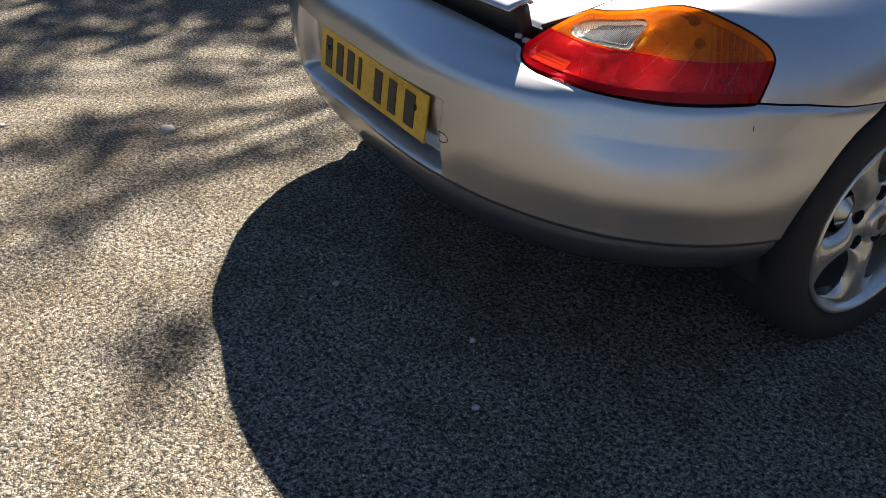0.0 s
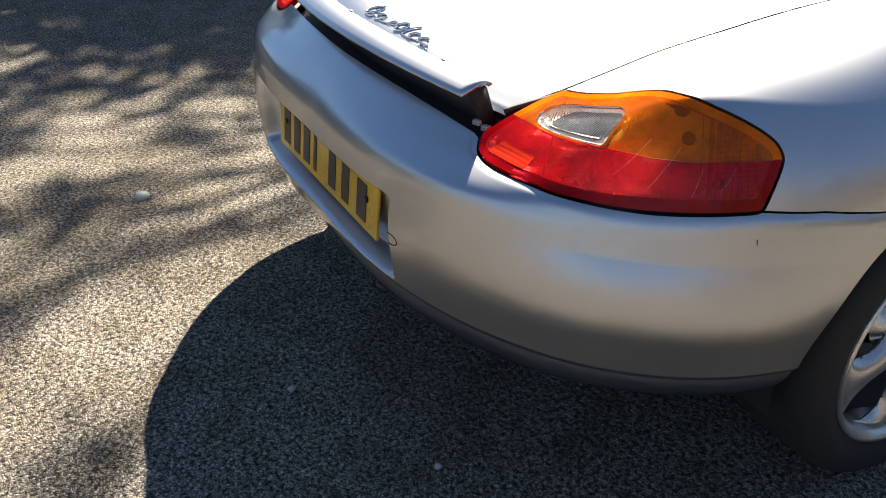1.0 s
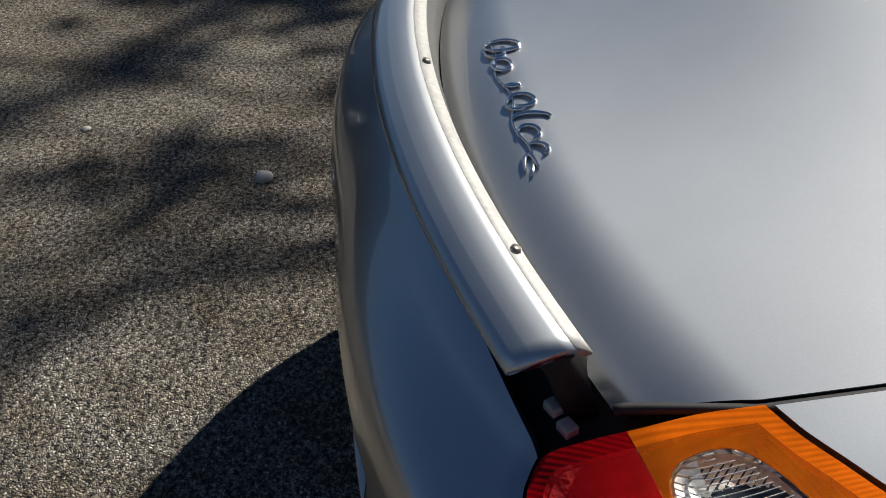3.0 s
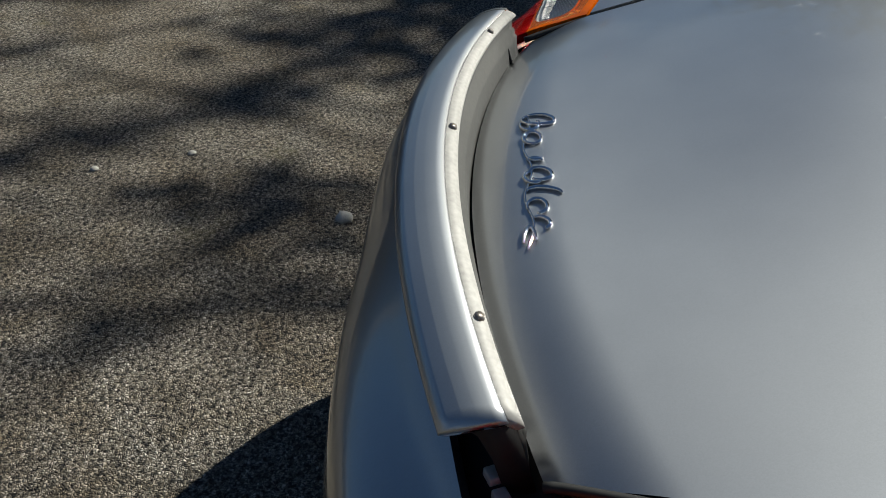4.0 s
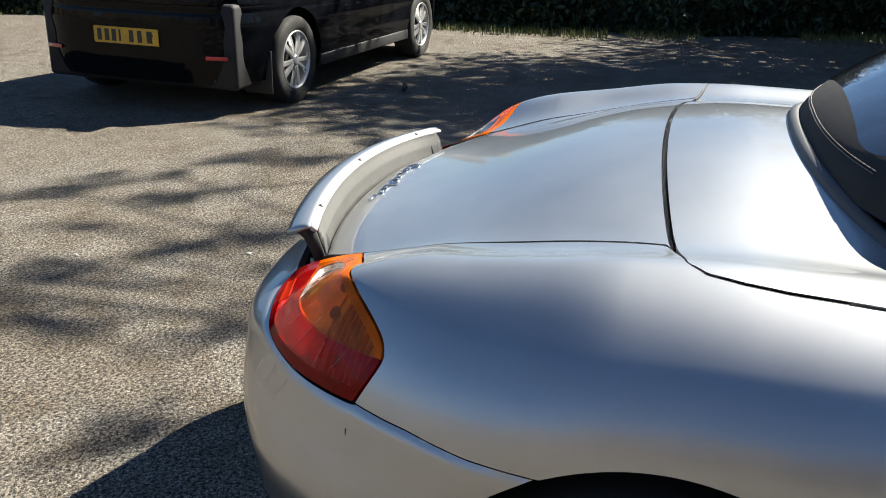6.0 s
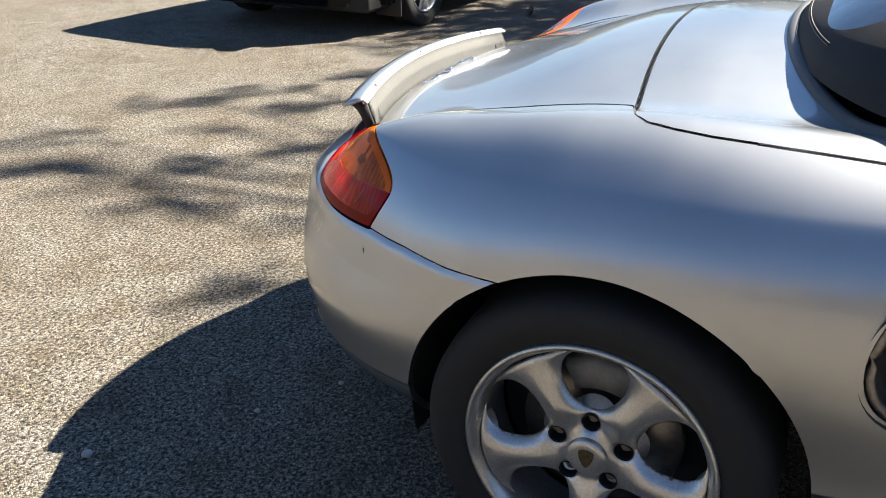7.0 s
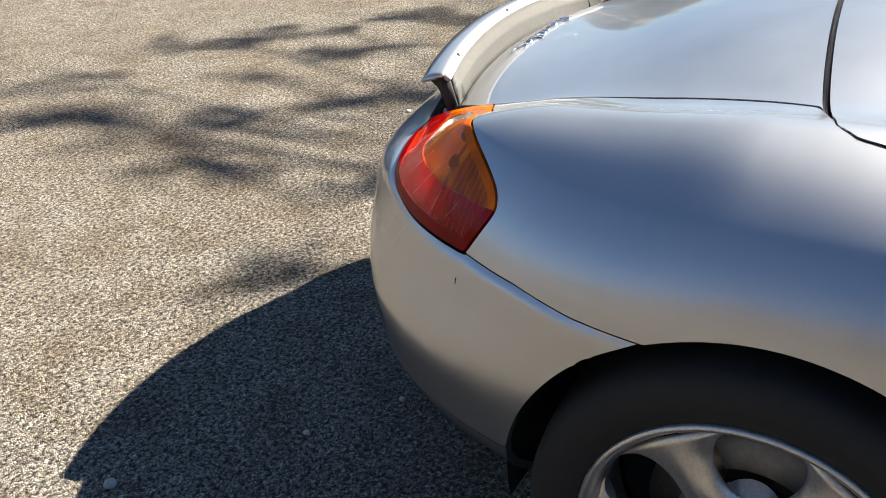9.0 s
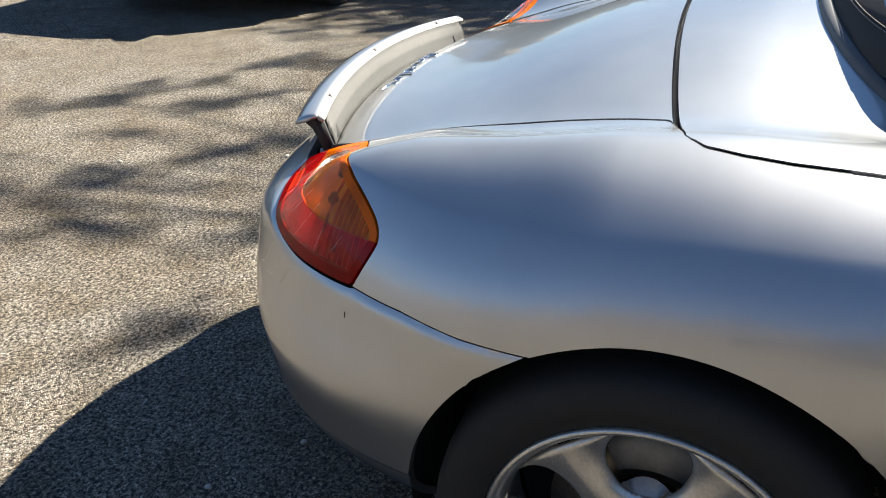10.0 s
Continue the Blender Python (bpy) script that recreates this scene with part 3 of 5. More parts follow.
# rear wings
cuts = [
    lambda s, v, p: -lamp(s, v) - GAP,
    lambda s, v, p: np.where(s < 0.64, 0.84 - v, (seam_v(s) - v) * 0.75 - GAP * 0.6) + np.where((s > 0.93) & (p[..., 1] > 0.655), 9.0, 0.0),
    lambda s, v, p: p[..., 0] - lid_x(p[..., 1]) - 0.0034,
    lambda s, v, p: arch(p) - 0.001,
    lambda s, v, p: p[..., 1] - 0.19,
    lambda s, v, p: 1.62 - p[..., 1],
    lambda s, v, p: -intake(p) * 0.1,
]
vf = patch(body, 0.38, 1.36, 260, 0.25, 2.0, 230, cuts)
for side, mark in (("", ""), ("left", "")):
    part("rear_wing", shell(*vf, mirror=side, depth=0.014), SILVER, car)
    m = Matrix.Diagonal((-1 if side else 1, 1, 1, 1))
    bm = bmesh.new()
    ring = [(0.0, 1.315 + 0.105 * math.cos(a) + 0.25 * 0.135 * math.sin(a), 0.662 + 0.135 * math.sin(a)) for a in np.linspace(0, 2 * math.pi, 41)[:-1]]
    pts = []
    for _, y, z in ring:
        w = float(side_w(np.array(y)))
        pts.append((w * 1.000, y, z))
    outer = [bm.verts.new(p) for p in pts]
    inner = [bm.verts.new((p[0] - 0.05, 1.315 + (p[1] - 1.315) * 0.8 + 0.02, 0.662 + (p[2] - 0.662) * 0.85)) for p in pts]
    rim = [bm.verts.new((p[0] + 0.012, 1.315 + (p[1] - 1.315) * 1.07, 0.662 + (p[2] - 0.662) * 1.06)) for p in pts]
    for a, b in ((rim, outer), (outer, inner)):
        for k in range(len(a)):
            bm.faces.new((a[k], a[(k + 1) % len(a)], b[(k + 1) % len(a)], b[k]))
    bm.faces.new(inner)
    bmesh.ops.transform(bm, matrix=m, verts=bm.verts)
    intake_part = part("side_intake", bm, PLASTIC, car, "black side air intake with grey rim")
    hoop = [(p[0] + 0.004, 1.315 + (p[1] - 1.315) * 0.93, 0.662 + (p[2] - 0.662) * 0.93) for p in pts]
    bm = tube(bmesh.new(), hoop + hoop[:1], 0.008, 8)
    bmesh.ops.transform(bm, matrix=m, verts=bm.verts)
    part("intake_ring", bm, STEEL, intake_part, "grey metal ring")

# boot lid
cuts = [
    lambda x, y, p: lid_x(y) - x - 0.0042,
    lambda x, y, p: y - lid_rear(x),
    lambda x, y, p: lid_front(x) - y - 0.005,
]


def lid_skin(x, y):
    """the lid, its rear edge rolled down behind a soft ridge"""
    p = deck(x, y)
    back = y - lid_rear(x)
    p[..., 2] -= 0.011 * sm((0.085 - back) / 0.085) ** 1.3 + 0.004 * sm((0.010 - back) / 0.010)
    return p


vf = patch(lid_skin, 0.0, 0.62, 90, 0.05, 0.83, 200, cuts)
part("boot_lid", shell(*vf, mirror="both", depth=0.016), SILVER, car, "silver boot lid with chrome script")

# cover behind the hood
cuts = [
    lambda x, y, p: lid_x(y) - x - 0.0042,
    lambda x, y, p: y - lid_front(x) - 0.005,
    lambda x, y, p: hood_r(x, y) - 1.0,
    lambda x, y, p: 2.05 - y,
]
vf = patch(deck, 0.0, 0.74, 94, 0.72, 2.05, 200, cuts)
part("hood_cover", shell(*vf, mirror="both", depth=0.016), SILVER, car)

# black rubber in the seams round the lid and the cover
for side in (1, -1):
    ys = np.linspace(0.135, 1.0, 130)
    line = deck(lid_x(ys), ys) - (0, 0, 0.0056)
    line[:, 0] *= side
    part("seam_seal", tube(bmesh.new(), [tuple(p) for p in line], 0.0046, 6), CAVITY, car, "black rubber seal beside the boot lid")
xs = np.linspace(-0.57, 0.57, 90)
line = deck(np.abs(xs), lid_front(xs)) * (0, 1, 1) - (0, 0, 0.020)
line[:, 0] = xs
part("seam_seal", tube(bmesh.new(), [tuple(p) for p in line], 0.0075, 6), CAVITY, car, "black rubber seal in front of the boot lid")

# black metal under the skin
vf = patch(inward(body, 0.034), 0.0, 1.5, 90, 0.02, 1.6, 90, [lambda s, v, p: arch(p) - 0.004, lambda s, v, p: np.where(s > 1, v, 1) - 0.5 * (p[..., 1] > 1.0), lambda s, v, p: 1.6 - p[..., 1], lambda s, v, p: np.where((np.abs(p[..., 0]) < 0.45) & (p[..., 1] < 0.3), p[..., 2] - 0.60, 1.0), lambda s, v, p: -lamp(s, v)])
part("inner_shell", shell(*vf, mirror="both"), CAVITY, car, "black inner metal seen in the gaps")

# doors, front wings, bonnet and nose
front_cuts = [lambda s, v, p: arch(p, FRONT_Y) - 0.001, lambda s, v, p: p[..., 1] - 1.62 - GAP, lambda s, v, p: np.where(p[..., 1] < 2.62, 2.5 - p[..., 1], 1.0), lambda s, v, p: np.where(p[..., 1] < 2.6, v - 0.5, 1.0)]
vf = patch(body, 1.3, 2.0, 90, 0.02, 2.0, 110, front_cuts)
for side in ("", "left"):
    part("door", shell(*vf, mirror=side, depth=0.012), SILVER, car)
vf = patch(body, 1.68, 3.0, 150, 0.0004, 2.0, 110, [lambda s, v, p: arch(p, FRONT_Y) - 0.001, lambda s, v, p: p[..., 1] - 2.5 - GAP])
part("front_body", shell(*vf, mirror="both", depth=0.012), SILVER, car)


# canvas hood
def hood(a, r):
    """a: angle from the rear, r: 0 crown .. 1 foot"""
    th = np.clip(a, 0, 1) * np.pi / 2
    x, y = 0.80 * np.sin(th) ** (2 / 2.2) * r, 2.05 - 1.082 * np.maximum(np.cos(th), 0) ** 0.54 * r
    foot = deck(x, y)[..., 2]
    z = 0.925 + 0.36 * np.maximum(1 - r ** 1.6, 0) ** 0.58 - 0.03 * r ** 6 * np.sin(th)
    return np.stack([x, y, np.maximum(z, foot - 0.01)], -1)


def pane(a, r, p):
    x = np.abs(p[..., 0])
    u, w = np.maximum((x - 0.26) / 0.16, 0), np.maximum((1.18 - p[..., 1]) / 0.137, 0)
    t = np.maximum((p[..., 1] - 1.55) / 0.10, 0)
    return 1 - np.sqrt(u ** 2 + np.maximum(w, t) ** 2)


vf = patch(hood, 0.0, 1.0, 120, 0.02, 0.999, 150, [lambda a, r, p: -pane(a, r, p) * 0.1])
canvas = part("canvas_hood", shell(*vf, mirror="both", depth=0.006, centre=(0, 2, 0.8)), CANVAS, car, "black canvas hood with stitched border")
vf = patch(hood, 0.0, 1.0, 120, 0.02, 0.999, 150, [lambda a, r, p: pane(a, r, p) * 0.1])
part("rear_window", shell(*vf, mirror="both", centre=(0, 2, 0.8)), VINYL, canvas, "clear vinyl rear window, wavy and dark")
for r0 in (0.9765, 0.9735):
    line = hood(np.linspace(0.30, 0.0, 70), np.full(70, r0))
    line = np.concatenate([line, (line * (-1, 1, 1))[::-1][1:]])
    bm = tube(bmesh.new(), [Vector(p) + Vector((0, -0.001, 0.0006)) for p in line], [0.0004 + 0.0008 * (k % 3 > 0) for k in range(len(line))], 4)
    part("stitching", bm, THREAD, canvas, "pale grey stitching along the hem")


def seal_at(a, w):
    """a rounded rubber strip lying along the foot of the hood"""
    th = np.clip(a, 0, 1) * np.pi / 2
    k = 0.985 + 0.027 * w
    x, y = 0.80 * np.sin(th) ** (2 / 2.2) * k, 2.05 - 1.082 * np.maximum(np.cos(th), 0) ** 0.54 * k
    return np.stack([x, y, deck(x, y)[..., 2] + 0.016 * np.sqrt(np.clip(1 - (2 * w - 1) ** 2, 0, 1)) - 0.002], -1)


vf = patch(seal_at, 0.0, 1.0, 110, 0.0, 1.0, 8, [])
part("hood_seal", shell(*vf, mirror="both", centre=(0, 2, 0.5)), SEAL, car, "grey rubber seal round the hood")
bm = bmesh.new()
for k in range(7):
    x0 = 0.60 * math.cos(math.pi * k / 6)
    bm.verts.new((x0, 2.62 - 0.12 * abs(x0), 0.92)), bm.verts.new((x0 * 0.86, 2.12 - 0.08 * abs(x0), 1.275 - 0.1 * abs(x0)))
bm.verts.ensure_lookup_table()
for k in range(6):
    bm.faces.new((bm.verts[2 * k], bm.verts[2 * k + 2], bm.verts[2 * k + 3], bm.verts[2 * k + 1]))
part("windscreen", bm, GLASS, car)


# tail lamps
def vr(s):
    """the line between the red and the amber lenses"""
    return np.interp(s, (0.30, 0.330, 0.342, 0.371, 0.414, 0.450, 0.476, 0.502, 0.535, 0.572, 0.600, 0.648, 0.691, 0.8), (0.60, 0.700, 0.732, 0.749, 0.787, 0.819, 0.838, 0.857, 0.874, 0.880, 0.880, 0.872, 0.863, 0.86))


def dish(s, v):
    """the reflector behind the lenses: one bowl for each bulb"""
    deep = 0.020 + 0.0 * s
    for s0, v0, size, more in ((0.445, 0.745, 0.055, 0.018), (0.545, 0.800, 0.060, 0.022), (0.500, 0.900, 0.060, 0.016), (0.385, 0.830, 0.045, 0.012), (0.620, 0.900, 0.050, 0.016)):
        deep = deep + more * np.maximum(1 - (((s - s0) * 1.15) ** 2 + ((v - v0) * 0.75) ** 2) / size ** 2, 0)
    return inward(body, deep[..., None])(s, v)


lamp_cut = lambda s, v, p: lamp(s, v) - 0.015
rim_cut = lambda s, v, p: np.minimum(lamp(s, v) - 0.002, 0.0150 - lamp(s, v))
span = (0.28, 0.73, 150, 0.57, 0.975, 130)
lower, upper = lambda s, v, p: (v - vr(s)) * 0.75, lambda s, v, p: (vr(s) - v) * 0.75 - 0.0008
in_clear = lambda s, v: inside(CLEAR, 1.15 * s, 0.75 * v)
# cells of the moulding: inner end, middle, outer end
CELLS = ((0.0, 0.410), (0.410, 0.594), (0.594, 1.0))
lenses = []
for k, (s0, s1) in enumerate(CELLS):
    cell = lambda s, v, p, s0=s0, s1=s1: np.minimum(s - s0, s1 - s) * 1.15
    lenses.append((patch(body, *span, [lamp_cut, lower, cell]), LENS_RED[k], "red lower lens"))
    lenses.append((patch(body, *span, [lamp_cut, upper, cell, lambda s, v, p: -in_clear(s, v) - 0.0008]), LENS_AMBER[k], "amber upper lens"))
lenses.append((patch(body, *span, [lamp_cut, lambda s, v, p: in_clear(s, v)]), LENS_CLEAR, "clear ribbed reversing lens"))
rims = [(patch(body, *span, [rim_cut, lower]), RIM_RED, "dark red border of the lens"), (patch(body, *span, [rim_cut, upper]), RIM_AMBER, "dark amber border of the lens")]
bucket = patch(dish, 0.28, 0.73, 110, 0.57, 0.985, 100, [lambda s, v, p: lamp(s, v) - 0.006])
chamber = patch(inward(body, 0.020), *span, [lambda s, v, p: in_clear(s, v) - 0.001])
# the reversing lens is barred across: bars, and between them two white strips painted as the sun's glint on the
# reflector
PITCH = 0.0044


def barred(q, w):
    """across and along the bars -> the lamp's own coordinates"""
    return (0.804 * q + 0.595 * w) / 1.15, (0.595 * q - 0.804 * w) / 0.75


def strip_cut(near, far):
    edge = lambda q, w, p: (far - near) / 2 - np.abs(in_clear(*barred(q, w)) - (near + far) / 2)
    between = lambda q, w, p: 0.0017 - np.abs(q % PITCH - PITCH / 2)

    def side_of(q, w, p):
        s, v = barred(q, w)
        return (v - 1.1 * (s - 0.40)) - 0.72
    return [edge, between, side_of]


grid = (0.66, 0.66 + 38 * PITCH, 38 * 8, -0.195, -0.095, 100)


def ledge(near, far):
    """a small shelf inside the lens that catches the light from above"""
    def at(q, w):
        s, v = barred(q, w)
        rise = np.clip((in_clear(s, v) - near) / (far - near), 0, 1)
        return inward(body, (0.003 + 1.6 * (far - near) * rise)[..., None])(s, v)
    return at


streaks = [patch(ledge(*band), *grid, strip_cut(*band)) for band in ((0.0025, 0.0080), (0.0125, 0.0265))]
shelf = patch(inward(body, 0.0125), *span, [lambda s, v, p: 0.0028 - np.abs(in_clear(s, v) - 0.0105), lambda s, v, p: (v - 1.1 * (s - 0.40)) - 0.72])
bars = []
for k in range(38):
    w = np.linspace(-0.20, -0.09, 110)
    q = np.full_like(w, 0.66 + k * PITCH)
    line = inward(body, 0.0092)(*barred(q, w))[in_clear(*barred(q, w)) > 0.002]
    if len(line) > 5:
        bars.append(line[::3])
# the sun patch on the red reflex, painted as a brighter red panel
panels = []
for k, loop in enumerate((((0.329, 0.863), (0.346, 0.825), (0.395, 0.855), (0.386, 0.889)),)):
    outline = np.array([(1.15 * p, 0.75 * q) for p, q in loop])
    panels.append((patch(inward(body, -0.0008), *span, [lambda s, v, p, outline=outline: inside(outline, 1.15 * s, 0.75 * v)]), REFLEX_SUNLIT[k], "red reflex panel, its sunlit brightness put into the colour"))
flutes = []
for k in range(7):
    s0 = 0.606 + 0.0098 * k
    strip = lambda s, v, p, s0=s0: (0.0030 - np.abs(s - s0 - 0.10 * (v - 0.85) ** 2)) * 1.15
    for half, mat in ((upper, FLUTE[0]), (lower, FLUTE[1])):
        vf = patch(inward(body, 0.0088), 0.59, 0.69, 130, 0.70, 0.96, 66, [lambda s, v, p: lamp(s, v) - 0.016, half, strip])
        if len(vf[1]) > 3:
            flutes.append((vf, mat))
for side in ("", "left"):
    tail = part("tail_lamp", shell(*bucket, mirror=side), REFLECTOR, car, "tail lamp with red, amber and clear lenses")
    for vf, mat, words in lenses:
        ob = part("lens", shell(*vf, mirror=side, depth=0.008), mat, tail, words)
        ob.visible_shadow = False
    part("chamber", shell(*chamber, mirror=side), CHAMBER, tail, "dark chamber of the reversing lamp")
    for streak in streaks:
        part("reflector_strip", shell(*streak, mirror=side), GLINT_WHITE, tail, "white strip standing for the sun's glint on the reflector")
    part("reflector_shelf", shell(*shelf, mirror=side), BAR, tail, "grey shelf between the white glint strips")
    for line in bars:
        part("bar", tube(bmesh.new(), [tuple(p) for p in line * (-1 if side else 1, 1, 1)], 0.0005, 4), BAR, tail)
    for vf, mat in flutes:
        part("flute", shell(*vf, mirror=side, depth=0.003), mat, tail)
    for vf, mat, words in panels:
        part("reflex_panel", shell(*vf, mirror=side, depth=0.0006), mat, tail, words)
    for vf, mat, words in rims:
        part("lens_rim", shell(*vf, mirror=side, depth=0.012), mat, tail, words)
    for s0, v0, s1, v1 in ((0.495, 0.901, 0.534, 0.838), (0.532, 0.931, 0.569, 0.855), (0.586, 0.935, 0.596, 0.889), (0.620, 0.921, 0.635, 0.882)):
        k = np.linspace(0, 1, 12)
        line = inward(body, -0.0003)(s0 + (s1 - s0) * k, v0 + (v1 - v0) * k + 0.004 * np.sin(3 * k)) * (-1 if side else 1, 1, 1)
        part("scratch", tube(bmesh.new(), [tuple(p) for p in line], 0.00014, 4), SCRATCH, tail, "fine pale scratch")
    for s0, v0, size in ((0.568, 0.775, 0.012), (0.578, 0.835, 0.011), (0.618, 0.912, 0.010)):
        q = inward(body, 0.018)(np.array(s0), np.array(v0))
        bm = bmesh.new()
        bmesh.ops.create_uvsphere(bm, u_segments=14, v_segments=8, radius=size)
        for v in bm.verts:
            v.co *= 1 + 0.3 * noise.noise(v.co * 60)
        bmesh.ops.transform(bm, matrix=Matrix.Translation(Vector(q)) @ Matrix.Diagonal((1, 1, 0.9, 1)), verts=bm.verts)
        if side:
            bmesh.ops.transform(bm, matrix=Matrix.Diagonal((-1, 1, 1, 1)), verts=bm.verts)
        part("bulb_holder", bm, SMOKE, tail)

# spoiler
SPAN = 0.408


def swept(profile, x0, x1, n=60, closed=False):
    """a profile of (y, z) swept across the car along the bow of the spoiler"""
    bm = bmesh.new()
    rows = []
    for x in np.linspace(x0, x1, n + 1):
        bow = SPAN ** 2 - x * x
        rows.append([bm.verts.new((x, y - 0.40 * bow, z + 0.10 * bow)) for y, z in profile])
    m = len(profile)
    for a, b in zip(rows, rows[1:]):
        for k in range(m if closed else m - 1):
            bm.faces.new((a[k], a[(k + 1) % m], b[(k + 1) % m], b[k]))
    if closed:
        bm.faces.new(rows[0][::-1])
        bm.faces.new(rows[-1])
    bmesh.ops.recalc_face_normals(bm, faces=bm.faces)
    return bm


blade = [(0.0555, 0.7520), (0.0558, 0.7555), (0.0640, 0.7612), (0.0740, 0.7665), (0.0840, 0.7703), (0.0940, 0.7725), (0.1020, 0.7726), (0.1045, 0.7705), (0.1000, 0.7660), (0.0860, 0.7610), (0.0740, 0.7560), (0.0590, 0.7512)]
spoiler = part("spoiler", swept(blade, -SPAN, SPAN, closed=True), SILVER, car, "raised silver rear spoiler, pale inside")
part("lip", swept([(0.1030, 0.7700), (0.1050, 0.7708), (0.1125, 0.7685), (0.1175, 0.7650), (0.1180, 0.7620), (0.1110, 0.7595), (0.1030, 0.7640)], -SPAN + 0.004, SPAN - 0.004, closed=True), PRIMER, spoiler, "white-grey inner lip with bolts")
part("inner_panel", swept([(0.1165, 0.7640), (0.1180, 0.7600), (0.1190, 0.7520), (0.1230, 0.7495), (0.1240, 0.7420), (0.1275, 0.7395), (0.1282, 0.7300), (0.1320, 0.7120), (0.1370, 0.6840), (0.1320, 0.6840), (0.1210, 0.7210), (0.1130, 0.7560)], -0.386, 0.386, closed=True), LINER, spoiler, "grey ribbed inner panel")
for x0, x1 in ((-0.397, -0.385), (0.385, 0.397)):
    part("end_seal", swept([(0.0700, 0.7540), (0.0985, 0.7705), (0.1140, 0.7560), (0.1215, 0.7350), (0.1385, 0.6840), (0.1130, 0.6840), (0.1010, 0.7180), (0.0880, 0.7420)], x0, x1, 2, closed=True), CAVITY, spoiler, "black rubber end of the spoiler")
for x in (-0.302, 0.0, 0.302):
    bow = SPAN ** 2 - x * x
    bm = bmesh.new()
    bmesh.ops.create_cone(bm, cap_ends=True, segments=12, radius1=0.0055, radius2=0.004, depth=0.005)
    bmesh.ops.transform(bm, matrix=Matrix.Translation((x, 0.1105 - 0.40 * bow, 0.7695 + 0.10 * bow)) @ Matrix.Rotation(radians(-15), 4, "X"), verts=bm.verts)
    part("bolt", bm, STEEL, spoiler)
for x in (-0.354, 0.354):
    bow = SPAN ** 2 - x * x
    bm = box(bmesh.new(), (-0.011, -0.003, -0.014), (0.011, 0.003, 0.014), 0.001)
    bmesh.ops.transform(bm, matrix=Matrix.Translation((x, 0.1265 - 0.40 * bow, 0.722 + 0.10 * bow)) @ Matrix.Rotation(radians(20), 4, "X"), verts=bm.verts)
    part("slot", bm, CAVITY, spoiler, "black slot")
spoiler.location.x += 0.008
for x, y, z in ((0.398, 0.100, 0.694), (0.414, 0.107, 0.688)):
    for f in (1, -1):
        bm = box(bmesh.new(), (-0.007, -0.006, -0.004), (0.007, 0.006, 0.005), 0.0015)
        bmesh.ops.transform(bm, matrix=Matrix.Translation((x * f, y, z)) @ Matrix.Rotation(radians(25), 4, "Z"), verts=bm.verts)
        part("clip", bm, PRIMER, car, "white plastic clip")

# chrome script, as a plain looping stroke
bm = bmesh.new()
# each loop: place along, half width, half height, rise, start and end of its turn
for x0, half, tall, rise, a0, a1 in ((-0.085, 0.012, 0.019, 0.002, -2.6, 3.9), (-0.077, 0.013, 0.011, -0.008, -2.0, 2.2), (-0.045, 0.012, 0.010, -0.006, 0.2, 6.6), (-0.012, 0.013, 0.011, -0.004, -0.9, 0.9), (0.012, 0.013, 0.011, -0.004, 2.3, 4.0),
                                       (0.030, 0.011, 0.013, 0.000, -0.6, 4.2), (0.034, 0.010, 0.010, -0.006, -3.0, 0.8), (0.062, 0.006, 0.018, 0.004, 1.6, 4.9), (0.085, 0.011, 0.010, -0.004, 0.0, 5.2), (0.112, 0.009, 0.011, -0.003, 0.6, 3.6), (0.140, 0.024, 0.006, -0.012, 1.8, 4.6)):
    pts = []
    for a in np.linspace(a0, a1, 20):
        x, y = 0.006 + x0 * 1.10 + 1.15 * half * math.cos(a) + 0.4 * tall * math.sin(a), 0.139 + 0.95 * (rise + tall * math.sin(a))
        q = lid_skin(np.array(x), np.array(y))
        pts.append((x, y, float(q[2]) + 0.0022))
    tube(bm, pts, [0.0016 + 0.0011 * math.sin(math.pi * k / 19) for k in range(20)], 7)
line = [(x, 0.128 + 0.004 * math.sin(60 * x)) for x in np.linspace(-0.10, 0.165, 40)]
tube(bm, [(x, y, float(lid_skin(np.array(x), np.array(y))[2]) + 0.0016) for x, y in line], 0.0013, 6)
part("script_badge", bm, CHROME, car, "chrome script on the boot lid")

# fine pale scratches across the corner
for s0, v0, s1, v1 in ((0.424, 1.016, 0.466, 0.970), (0.458, 1.018, 0.500, 0.974), (0.507, 1.004, 0.539, 0.978)):
    k = np.linspace(0, 1, 12)
    line = inward(body, -0.0003)(s0 + (s1 - s0) * k + 0.004 * np.sin(3 * k), v0 + (v1 - v0) * k)
    part("scratch", tube(bmesh.new(), [tuple(p) for p in line], 0.00018, 4), SCRATCH, bumper, "fine pale scratch")

# small dark mark on the bumper and the round towing cover
bm = bmesh.new()
for s0, v0, n, step in ((0.6665, 0.983, 5, 0.0022),):
    tube(bm, [tuple(inward(body, -0.0004)(np.array(s0 + 0.0007 * k * k * step / 0.0022 * 0.1), np.array(v0 + 0.0014 * k))) for k in range(n)], [0.0005 + 0.0005 * (n - k) / n for k in range(n)], 5)
part("scuff", bm, INK, bumper, "small dark chip in the paint")
bm = bmesh.new()
ring = []
for k in range(33):
    a = 2 * math.pi * k / 32
    ring.append(tuple(inward(body, 0.0)(np.array(TOW[0] + 0.0125 * math.cos(a)), np.array(TOW[1] + 0.032 * math.sin(a)))))
tube(bm, ring, 0.0011, 5)
part("towing_cover", bm, CAVITY, bumper, "round towing-eye cover with a dark gap")

